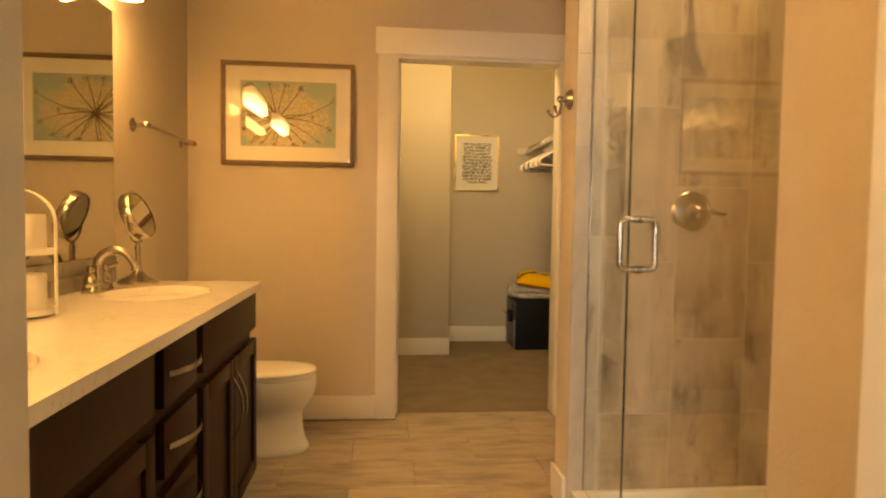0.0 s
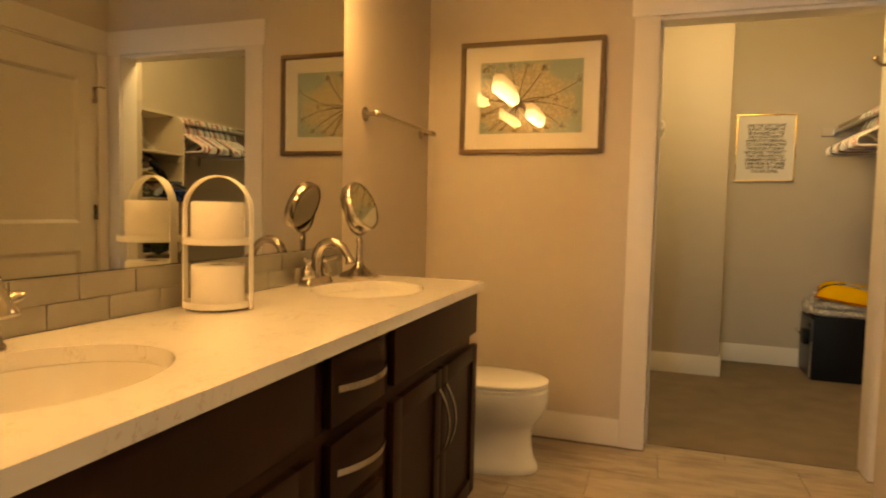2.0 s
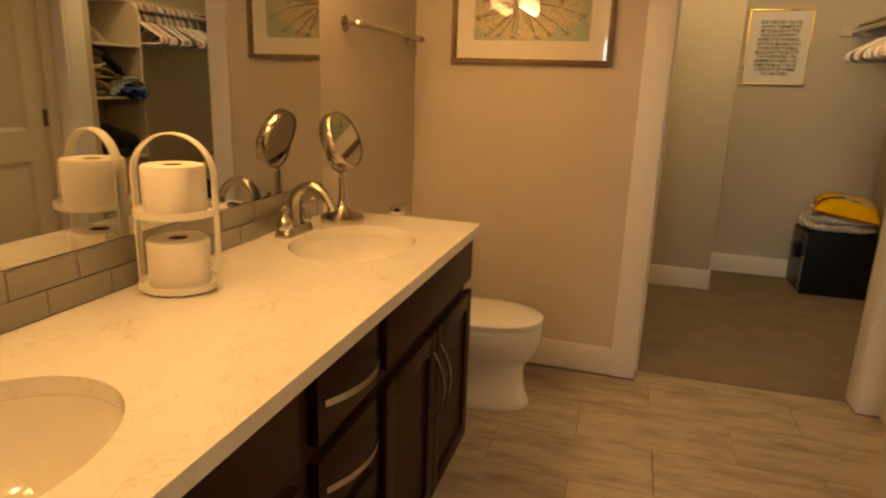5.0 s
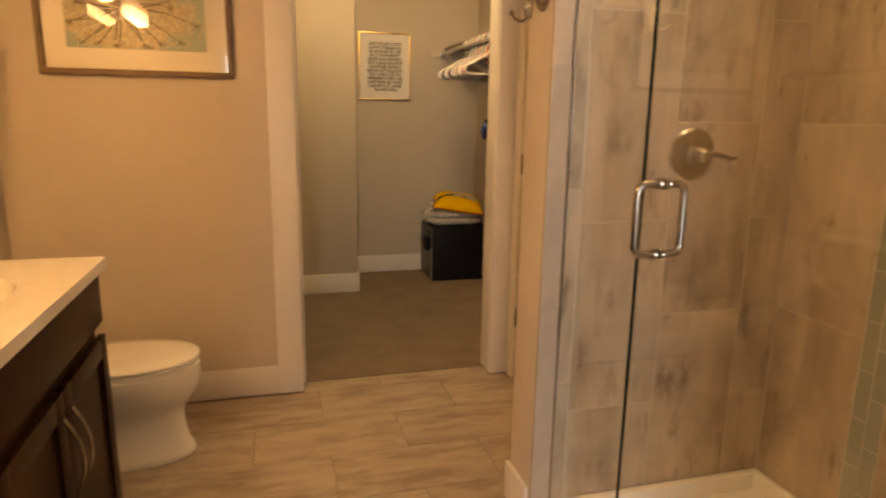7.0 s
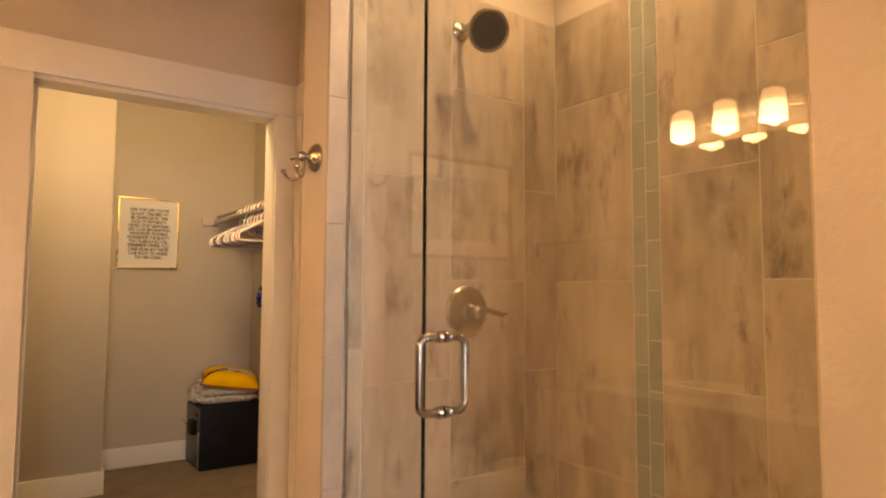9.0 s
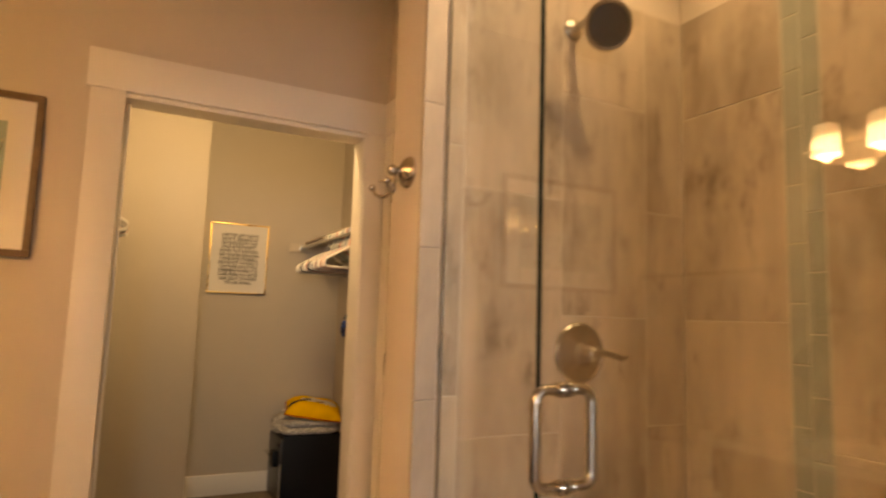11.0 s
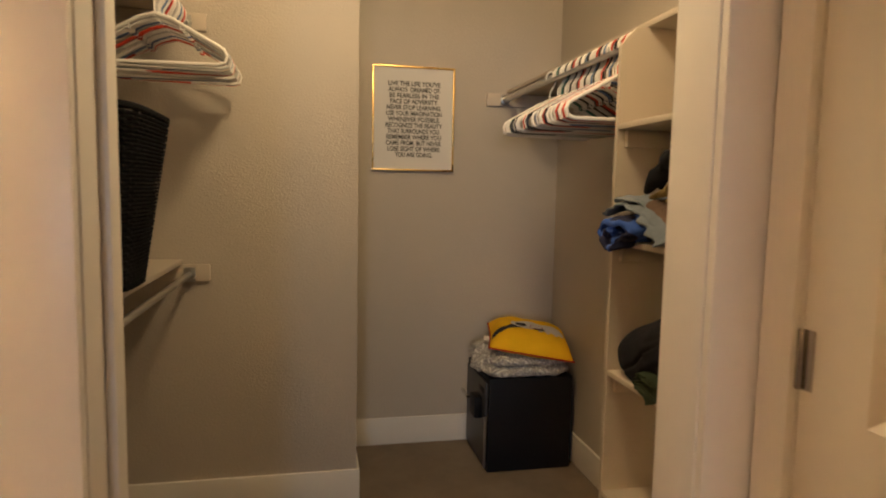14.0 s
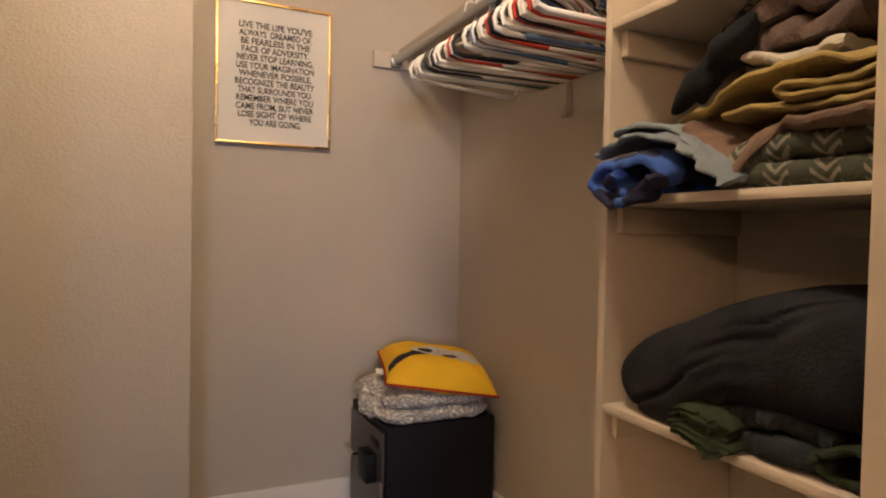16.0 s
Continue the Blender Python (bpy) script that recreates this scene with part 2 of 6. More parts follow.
M_WHITE = surface("white_metal", (0.82, 0.80, 0.76), 0.4, var=0.02)
M_PAPER = surface("tissue_paper", (0.84, 0.81, 0.77), 0.95, var=0.03, scale=14.0, fine=220.0, relief=0.35, distance=0.001)
M_CARD = surface("cardboard", (0.22, 0.13, 0.08), 0.9)
def shade_material():
    """Frosted glass lit from inside: bright round the bulb, dimmer at the fitter."""
    m, nt, b = principled("frosted_shade")
    b.inputs["Base Color"].default_value = (0.9, 0.88, 0.84, 1)
    b.inputs["Roughness"].default_value = 0.35
    b.inputs["Emission Color"].default_value = (1.0, 0.62, 0.29, 1)
    sep = nt.nodes.new("ShaderNodeSeparateXYZ")
    nt.links.new(coords(nt), sep.inputs["Vector"])
    mr = nt.nodes.new("ShaderNodeMapRange")
    mr.interpolation_type = "SMOOTHSTEP"
    mr.inputs["From Min"].default_value, mr.inputs["From Max"].default_value = -0.035, -0.080
    mr.inputs["To Min"].default_value, mr.inputs["To Max"].default_value = 6.0, 58.0
    nt.links.new(sep.outputs["Z"], mr.inputs["Value"])
    nt.links.new(mr.outputs["Result"], b.inputs["Emission Strength"])
    return m


M_SHADE = shade_material()
M_DOME = glow_material("dome_diffuser", (1.0, 0.78, 0.50), 5.0)
M_BLACK = surface("black_steel", (0.006, 0.006, 0.007), 0.5, var=0.2, fine=200.0, relief=0.08)
M_BLACK.node_tree.nodes["Principled BSDF"].inputs["Specular IOR Level"].default_value = 0.2
M_SAFEDOOR = surface("safe_door_grey", (0.055, 0.052, 0.050), 0.40, var=0.12, fine=180.0, relief=0.06)
M_GOLD = surface("gold_frame", (0.72, 0.48, 0.16), 0.28, metal=1.0, var=0.05)
M_TAUPE = surface("taupe_wood_frame", (0.17, 0.115, 0.065), 0.45, var=0.25, scale=10.0, fine=90.0, relief=0.15, stretch=(1, 1, 4))
M_MAT = surface("picture_mat", (0.84, 0.82, 0.78), 0.8, var=0.01)


# ---- geometry helpers ----
def box(bm, x0, x1, y0, y1, z0, z1, bevel=0.0, segs=2):
    m = Matrix.Translation(((x0 + x1) / 2, (y0 + y1) / 2, (z0 + z1) / 2)) @ Matrix.Diagonal((x1 - x0, y1 - y0, z1 - z0, 1))
    vs = bmesh.ops.create_cube(bm, size=1.0, matrix=m)["verts"]
    if bevel:
        es = list({e for v in vs for e in v.link_edges})
        bmesh.ops.bevel(bm, geom=es, offset=bevel, segments=segs, affect="EDGES", profile=0.6)
    return bm


def boxes(*specs, bevel=0.0):
    bm = bmesh.new()
    for s in specs:
        box(bm, *s, bevel=bevel)
    return bm


def lathe(bm, profile, segs=32, m=None, sx=1.0, sy=1.0, cap=True):
    """Turned shape from (radius, height) pairs, about z."""
    rings = []
    for r, z in profile:
        ring = []
        for k in range(segs):
            a = 2 * pi * k / segs
            p = Vector((r * cos(a) * sx, r * sin(a) * sy, z))
            ring.append(bm.verts.new(m @ p if m else p))
        rings.append(ring)
    for a, b in zip(rings, rings[1:]):
        for k in range(segs):
            bm.faces.new((a[k], a[(k + 1) % segs], b[(k + 1) % segs], b[k]))
    if cap:
        if profile[0][0] > 1e-5:
            bm.faces.new(list(reversed(rings[0])))
        if profile[-1][0] > 1e-5:
            bm.faces.new(rings[-1])
    return bm


def tube(bm, pts, r, segs=10, closed=False, taper=None, flat=1.0):
    """Round bar along points."""
    pts = [Vector(p) for p in pts]
    n = len(pts)
    rings, up = [], None
    for i, p in enumerate(pts):
        a = pts[(i - 1) % n] if (closed or i > 0) else p
        b = pts[(i + 1) % n] if (closed or i < n - 1) else p
        t = (b - a).normalized()
        if up is None:
            up = t.orthogonal().normalized()
        up = (up - t * up.dot(t)).normalized()
        side = t.cross(up)
        rr = r * (taper[i] if taper else 1.0)
        rings.append([bm.verts.new(p + up * rr * cos(2 * pi * k / segs) + side * rr * flat * sin(2 * pi * k / segs)) for k in range(segs)])
    last = n if closed else n - 1
    for i in range(last):
        a, b = rings[i], rings[(i + 1) % n]
        for k in range(segs):
            bm.faces.new((a[k], a[(k + 1) % segs], b[(k + 1) % segs], b[k]))
    if not closed:
        bm.faces.new(list(reversed(rings[0])))
        bm.faces.new(rings[-1])
    return bm


def arc(c, r, a0, a1, n, u, v):
    c, u, v = Vector(c), Vector(u), Vector(v)
    return [c + u * r * cos(radians(a0 + (a1 - a0) * k / n)) + v * r * sin(radians(a0 + (a1 - a0) * k / n)) for k in range(n + 1)]


def rounded_loop(cx, cy, hl, hw, z, n=48, back=0.75):
    """Egg-shaped loop: long axis x, blunter at the back (-x)."""
    out = []
    for k in range(n):
        a = 2 * pi * k / n
        c, s = cos(a), sin(a)
        ex = hl * (abs(c) ** (back if c < 0 else 1.0)) * (1 if c > 0 else -1)
        out.append((cx + ex, cy + hw * (abs(s) ** 0.92) * (1 if s > 0 else -1), z))
    return out


def loft(bm, loops, cap=True):
    rings = [[bm.verts.new(p) for p in lp] for lp in loops]
    n = len(rings[0])
    for a, b in zip(rings, rings[1:]):
        for k in range(n):
            bm.faces.new((a[k], a[(k + 1) % n], b[(k + 1) % n], b[k]))
    if cap:
        bm.faces.new(list(reversed(rings[0])))
        bm.faces.new(rings[-1])
    return bm


def smooth_path3(pts, steps=5):
    """Rounded line through a few points."""
    out = []
    for k in range(len(pts) - 1):
        p0, p1, p2, p3 = (Vector(pts[min(max(q, 0), len(pts) - 1)]) for q in (k - 1, k, k + 1, k + 2))
        for s in range(steps):
            u = s / steps
            out.append(0.5 * (2 * p1 + (p2 - p0) * u + (2 * p0 - 5 * p1 + 4 * p2 - p3) * u * u + (3 * p1 - p0 - 3 * p2 + p3) * u ** 3))
    return out + [Vector(pts[-1])]


def mesh_from(name, bm, material, smooth=True):
    bmesh.ops.recalc_face_normals(bm, faces=bm.faces)
    me = bpy.data.meshes.new(name)
    bm.to_mesh(me)
    bm.free()
    me.materials.append(material)
    if smooth:
        me.polygons.foreach_set("use_smooth", [True] * len(me.polygons))
        me.set_sharp_from_angle(angle=radians(35))
    return me


def part(name, bm, material, parent, label="", smooth=True):
    """One mesh object under a thing or a part."""
    ob = new(name, mesh_from(name, bm, material, smooth))
    ob.parent = parent
    return tagged(ob, label)


def thing(name, loc, label, category, group="", kind="", rz=0.0):
    ob = new(name)
    ob.empty_display_size = 0.05
    ob.matrix_world = pose(*loc, 0, 0, rz)
    return tagged(ob, label, category, group, kind)


def solid(name, bm, material, label, category, group="", kind="", loc=(0, 0, 0), smooth=True):
    """A thing of one mesh."""
    ob = new(name, mesh_from(name, bm, material, smooth))
    ob.matrix_world = pose(*loc)
    return tagged(ob, label, category, group, kind)


def structure(name, bm, material, label, category):
    return solid(name, bm, material, label, category, kind="structure")


# ---- structure ----
T = 0.12
floor = structure("floor", boxes((XL - T, XR + T, ENT_Y1 - 0.13, 3.923, -0.10, -0.004)), M_GROUT, "dark grout bed under the bathroom floor tiles", "floor")
structure("floor_closet", boxes((CXL - T, CXR + T, 3.923, YT + T, -0.10, 0.004)), M_CARPET, "taupe cut-pile carpet on the closet floor", "carpet")
structure("floor_bedroom", boxes((-2.6, 3.2, -3.6, ENT_Y1 - 0.13, -0.10, 0.0)), M_CARPET, "taupe carpet of the room behind the entry", "carpet")
structure("wall_vanity", boxes((XL - T, XL, ENT_Y1, YC, 0, CEIL)), M_WALL, "greige orange-peel painted wall behind the vanity", "wall")
structure("wall_far", boxes((XL, OP_X0 - 0.02, YB, YC, 0, CEIL), (OP_X1 + 0.02, XR + T, YB, YC, 0, CEIL), (OP_X0 - 0.02, OP_X1 + 0.02, YB, YC, OP_Z + 0.02, CEIL)), M_WALL, "greige painted wall with the cased closet opening", "wall")
DY0, DY1, DZ = 2.885, 3.735, 2.10
structure("wall_door_side", boxes((XR, XR + T, STUB_Y1, DY0 - 0.02, 0, CEIL), (XR, XR + T, DY1 + 0.02, YB, 0, CEIL), (XR, XR + T, DY0 - 0.02, DY1 + 0.02, DZ + 0.02, CEIL), (XR + 0.10, XR + T, DY0 - 0.02, DY1 + 0.02, 0, DZ + 0.02)), M_WALL, "greige painted wall holding the closed panel door", "wall")
structure("wall_stub", boxes((STUB_X, SHX + T, STUB_Y0 + 0.012, STUB_Y1, 0, CEIL), bevel=0.004), M_WALL, "greige painted wall end beside the shower", "wall")
structure("wall_shower_back", boxes((SHX + 0.012, SHX + T, ENT_Y1, STUB_Y0 + 0.012, 0, CEIL)), M_WALL, "painted wall above the shower tile", "wall")
structure("wall_shower_near", boxes((STUB_X, SHX + 0.012, ENT_Y1, SHY0 - 0.012, 0, CEIL), bevel=0.004), M_WALL, "greige painted wall at the hinge side of the shower", "wall")
structure("wall_entry", boxes((XL - T, ENT_X0, ENT_Y0, ENT_Y1, 0, CEIL), (ENT_X1, SHX + T, ENT_Y0, ENT_Y1, 0, CEIL), (ENT_X0, ENT_X1, ENT_Y0, ENT_Y1, 2.12, CEIL)), M_WALL, "greige painted entry wall with a door opening", "wall")
structure("ceiling_bath", boxes((XL - T, SHX + T, ENT_Y0, YC, CEIL, CEIL + 0.1)), M_CEIL, "painted bathroom ceiling", "ceiling")
structure("ceiling_closet", boxes((CXL - T, CXR + T, YC, YT + T, CEIL + 0.02, CEIL + 0.12)), M_CEIL, "painted closet ceiling", "ceiling")
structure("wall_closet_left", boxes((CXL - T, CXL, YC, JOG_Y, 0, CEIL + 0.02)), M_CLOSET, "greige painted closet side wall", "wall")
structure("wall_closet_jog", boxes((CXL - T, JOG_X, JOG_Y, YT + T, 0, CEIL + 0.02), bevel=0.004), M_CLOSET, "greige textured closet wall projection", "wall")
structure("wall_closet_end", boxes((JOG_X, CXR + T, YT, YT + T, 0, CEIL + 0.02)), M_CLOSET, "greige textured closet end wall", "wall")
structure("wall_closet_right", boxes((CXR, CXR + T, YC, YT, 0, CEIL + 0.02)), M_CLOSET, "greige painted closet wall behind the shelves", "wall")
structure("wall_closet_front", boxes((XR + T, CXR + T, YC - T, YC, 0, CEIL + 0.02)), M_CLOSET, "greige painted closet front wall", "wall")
structure("wall_closet_return", boxes((RET_X, CXR, YC + 0.0005, RET_Y, 0, CEIL + 0.02), bevel=0.004), M_SHELF, "greige painted wall return beside the closet shelves", "wall")
# room behind the entry
structure("wall_bedroom", boxes((-2.7, -2.6, -3.6, ENT_Y0, 0, CEIL), (3.2, 3.3, -3.6, ENT_Y0, 0, CEIL), (-2.6, XL - T, ENT_Y0, ENT_Y1, 0, CEIL), (SHX + T, 3.2, ENT_Y0, ENT_Y1, 0, CEIL), (-2.6, -1.5, -3.7, -3.6, 0, CEIL), (-0.1, 3.2, -3.7, -3.6, 0, CEIL), (-1.5, -0.1, -3.7, -3.6, 0, 0.8), (-1.5, -0.1, -3.7, -3.6, 2.2, CEIL)), M_WALL, "plain painted walls of the adjoining room", "wall")
structure("ceiling_bedroom", boxes((-2.7, 3.3, -3.7, ENT_Y0, CEIL, CEIL + 0.1)), M_CEIL, "plain ceiling of the adjoining room", "ceiling")
structure("ground", boxes((-60, 60, -80, -4.2, -0.6, -0.5)), M_CARPET, "dull ground outside the window", "ground")

# closet opening: casing, jambs
def casing(name, specs, label):
    return structure(name, boxes(*specs, bevel=0.003), M_TRIM, label, "trim")


CF = YB - 0.02
casing("trim_closet_casing", [(OP_X0 - 0.118, OP_X0, CF, YB, 0, OP_Z), (OP_X1, XR - 0.004, CF, YB, 0, OP_Z), (OP_X0 - 0.132, XR - 0.004, CF - 0.004, YB, OP_Z, OP_Z + 0.148)], "white flat craftsman casing round the closet opening")
casing("trim_closet_jamb", [(OP_X0 - 0.02, OP_X0 + 0.003, YB + 0.001, YC + 0.005, 0.003, OP_Z - 0.001), (OP_X0 + 0.0035, OP_X0 + 0.018, YC - 0.045, YC + 0.004, 0.004, OP_Z - 0.019), (OP_X1 - 0.003, OP_X1 + 0.02, YB + 0.001, YC + 0.005, 0.003, OP_Z - 0.001), (OP_X0 - 0.02, OP_X1 + 0.02, YB + 0.001, YC + 0.005, OP_Z - 0.018, OP_Z + 0.002)], "white painted jamb of the closet opening")
casing("trim_entry_jamb", [(ENT_X0 - 0.001, ENT_X0 + 0.016, ENT_Y0 - 0.015, ENT_Y1 + 0.002, 0, 2.105), (ENT_X1 - 0.016, ENT_X1 + 0.001, ENT_Y0 - 0.015, ENT_Y1 + 0.018, 0, 2.105), (ENT_X0, ENT_X1, ENT_Y0 - 0.015, ENT_Y1 + 0.002, 2.104, 2.121)], "white painted jamb of the entry opening")
casing("trim_door_casing", [(XR - 0.018, XR, DY1 + 0.004, CF - 0.005, 0, DZ + 0.012), (XR - 0.022, XR, STUB_Y1 + 0.004, CF - 0.006, DZ + 0.012, OP_Z + 0.148), (XR - 0.018, XR, STUB_Y1 + 0.004, DY0 - 0.012, 0, DZ + 0.012)], "white flat casing round the closed door")


def baseboard(specs, label):
    bm = boxes(*specs, bevel=0.003)
    return structure("baseboard", bm, M_TRIM, label, "baseboard")


baseboard([(XL, OP_X0 - 0.119, YB - 0.014, YB, 0, BASE_H)], "tall white baseboard on the far bathroom wall")
baseboard([(STUB_X - 0.014, STUB_X, STUB_Y0 + 0.03, STUB_Y1 + 0.014, 0, BASE_H)], "tall white baseboard on the wall end")
baseboard([(CXL, JOG_X + 0.014, JOG_Y - 0.014, JOG_Y, 0.004, 0.148), (JOG_X, JOG_X + 0.014, JOG_Y, YT - 0.015, 0.004, 0.148)], "white baseboard round the closet wall projection")
baseboard([(JOG_X + 0.015, CXR, YT - 0.014, YT, 0.004, 0.148)], "white baseboard on the closet end wall")
baseboard([(CXR - 0.014, CXR, 4.72, YT - 0.015, 0.004, 0.148)], "white baseboard on the closet side wall")
baseboard([(CXL, CXL + 0.014, YC, JOG_Y - 0.015, 0.004, 0.148)], "white baseboard below the hanging rods")


# ---- bathroom ----
def panel_door_leaf(w, h, t, panels):
    """Leaf in the y-z plane, face towards -x at x=0; panels: (z0, z1) raised fields."""
    bm = bmesh.new()
    st = 0.125
    box(bm, 0.019, t, 0, w, 0, h)
    box(bm, 0, 0.0195, 0, st, 0, h)
    box(bm, 0, 0.0195, w - st, w, 0, h)
    zs = [0.0] + [z for p in panels for z in p] + [h]
    for a, b in zip(zs[0::2], zs[1::2]):
        box(bm, 0, 0.0195, st, w - st, a, b)
    for a, b in panels:
        # sloped moulding down to the field, then a raised centre
        o = [(st, a), (w - st, a), (w - st, b), (st, b)]
        i = [(st + 0.022, a + 0.022), (w - st - 0.022, a + 0.022), (w - st - 0.022, b - 0.022), (st + 0.022, b - 0.022)]
        vo = [bm.verts.new((0.0005, y, z)) for y, z in o]
        vi = [bm.verts.new((0.0165, y, z)) for y, z in i]
        for k in range(4):
            bm.faces.new((vo[k], vo[(k + 1) % 4], vi[(k + 1) % 4], vi[k]))
        j = [(st + 0.060, a + 0.060), (w - st - 0.060, a + 0.060), (w - st - 0.060, b - 0.060), (st + 0.060, b - 0.060)]
        vj = [bm.verts.new((0.0050, y, z)) for y, z in j]
        for k in range(4):
            bm.faces.new((vi[k], vi[(k + 1) % 4], vj[(k + 1) % 4], vj[k]))
        bm.faces.new(vj)
    return bm


def hinge(parent, loc):
    bm = boxes((-0.003, 0.0, -0.022, 0.022, -0.048, 0.048))
    lathe(bm, [(0.0, -0.05), (0.005, -0.048), (0.006, -0.045), (0.006, 0.045), (0.005, 0.048), (0.0, 0.05)], 12, Matrix.Translation((-0.006, 0.0, 0)))
    h = part("hinge", bm, M_NICKEL, parent, "brushed nickel butt hinge")
    h.location = loc
    return h


door = thing("door_closed", (XR, DY0, 0.008), "closed cream two-panel moulded door with nickel hinges", "door", kind="structure")
door.name = "door_1"
part("door_leaf", panel_door_leaf(DY1 - DY0, DZ - 0.01, 0.04, [(0.25, 0.86), (1.03, 1.93)]), M_DOOR, door)
part("door_jamb", boxes((0.0, 0.1, -0.019, -0.003, 0, DZ), (0.0, 0.1, DY1 - DY0 + 0.003, DY1 - DY0 + 0.019, 0, DZ), (0.0, 0.1, -0.019, DY1 - DY0 + 0.019, DZ - 0.006, DZ + 0.012)), M_TRIM, door)
for hz in (0.32, 1.098, 1.84):
    hinge(door, (-0.001, DY1 - DY0 - 0.004, hz))
# small flip latch over the top hinge
bm = boxes((-0.003, 0.0, -0.012, 0.012, -0.05, 0.05))
tube(bm, [(-0.004, 0, 0.04), (-0.02, 0.0, 0.048), (-0.045, 0.012, 0.045), (-0.06, 0.02, 0.040)], 0.005, 8)
lt = part("door_stop", bm, M_NICKEL, door, "nickel hinge-pin door stop")
lt.location = (-0.004, DY1 - DY0 - 0.006, 1.845)
bm = bmesh.new()
mk = pose(0, 0.07, 0.97, 0, -90, 0)
lathe(bm, [(0.030, 0.0), (0.031, 0.006), (0.014, 0.010), (0.012, 0.030), (0.022, 0.040), (0.027, 0.052), (0.024, 0.064), (0.010, 0.069), (0.0, 0.070)], 28, mk)
part("door_knob", bm, M_NICKEL, door, "round brushed nickel knob")


# vanity lights above the mirror
def vanity_light(y):
    th = thing("vanity_light", (XL, y, 2.12), "three-shade nickel vanity light lit above the mirror", "wall lamp", "vanity lights")
    bm = bmesh.new()
    box(bm, 0.001, 0.02, -0.30, 0.30, -0.055, 0.055, 0.006)
    part("back_plate", bm, M_NICKEL, th, "brushed nickel back plate")
    for k in (-0.21, 0.0, 0.21):
        bm = bmesh.new()
        tube(bm, [(0.018, k, 0.0), (0.06, k, 0.01), (0.105, k, 0.035), (0.12, k, 0.05), (0.12, k, 0.028)], 0.007, 10)
        lathe(bm, [(0.0, 0.03), (0.022, 0.03), (0.026, 0.0), (0.024, -0.012)], 20, Matrix.Translation((0.12, k, 0.0)))
        part("arm", bm, M_NICKEL, th)
        bm = bmesh.new()
        lathe(bm, [(0.030, 0.005), (0.044, -0.004), (0.047, -0.03), (0.052, -0.125), (0.049, -0.125), (0.044, -0.03), (0.040, -0.006)], 28, Matrix.Translation((0.12, k, 0.0)), cap=False)
        part("shade", bm, M_SHADE, th, "frosted glass shade glowing warm white")
    return th


for ly in (1.30, 2.49):
    vanity_light(ly)

# mirror and splash
mir = thing("vanity_mirror", (XL, 1.84, 1.014), "large frameless rectangular mirror above the vanity", "mirror")
part("mirror_glass", boxes((0.0015, 0.0055, -0.965, 1.0, 0.0, 0.97)), M_MIRROR, mir, smooth=False)
part("mirror_edge", boxes((0.001, 0.005, -0.967, 1.002, -0.002, -0.0003), (0.001, 0.005, 1.0003, 1.002, -0.002, 0.972)), M_GREEN, mir, "dark polished glass edge")
splash = structure("wall_splash", boxes((XL, XL + 0.006, 0.862, 2.842, 0.90, 1.011)), M_SPLASHGROUT, "grout behind the grey glass backsplash tiles", "backsplash")
piece = None
for row in range(2):
    y = 0.864 + (0.0 if row else -0.0775)
    while y < 2.84:
        a, b = max(y, 0.864), min(y + 0.1525, 2.842)
        if b - a > 0.02:
            bm = boxes((XL + 0.005, XL + 0.011, a, b, 0.903 + row * 0.054, 0.955 + row * 0.054), bevel=0.001)
            part("tile", bm, M_SPLASH, splash)
        y += 0.155

# vanity
VF = -0.190   # door faces
van = thing("vanity_cabinet", (XL, 0.86, 0), "dark espresso shaker vanity cabinet with nickel pulls", "cabinet")


def vp(name, specs, mat, parent, label="", bevel=0.0):
    """Part given in world boxes, moved into the vanity's own space."""
    bm = boxes(*specs, bevel=bevel)
    bmesh.ops.translate(bm, verts=bm.verts, vec=(-XL, -0.86, 0))
    return part(name, bm, mat, parent, label)


vp("carcass", [(XL + 0.001, VF - 0.022, 0.862, 2.90, 0.10, 0.69)], M_ESPRESSO, van, bevel=0.002)
vp("face_rail", [(VF - 0.040, VF - 0.022, 0.862, 2.90, 0.691, 0.866)], M_ESPRESSO, van)
vp("end_panel", [(XL + 0.001, VF - 0.041, 2.882, 2.90, 0.691, 0.866)], M_ESPRESSO, van)
vp("end_panel", [(XL + 0.001, VF - 0.041, 0.862, 0.88, 0.691, 0.866)], M_ESPRESSO, van)
# toe kick board, its recess shade painted in as a near-black colour
vp("toe_kick", [(XL + 0.001, VF - 0.085, 0.864, 2.89, 0.002, 0.10)], M_KICKSHADE, van)
FX0 = VF - 0.021


def shaker(y0, y1, z0, z1, name):
    """Recessed panel with its four frame members."""
    w = 0.058
    leaf = vp(name, [(FX0, VF - 0.011, y0 + w - 0.004, y1 - w + 0.004, z0 + w - 0.004, z1 - w + 0.004)], M_ESPRESSO, van)
    for member, spec in (("stile", (FX0, VF, y0, y0 + w, z0, z1)), ("stile", (FX0, VF, y1 - w, y1, z0, z1)), ("rail", (FX0, VF, y0 + w, y1 - w, z0, z0 + w)), ("rail", (FX0, VF, y0 + w, y1 - w, z1 - w, z1))):
        vp(member, [spec], M_ESPRESSO, leaf, bevel=0.0015)
    return leaf


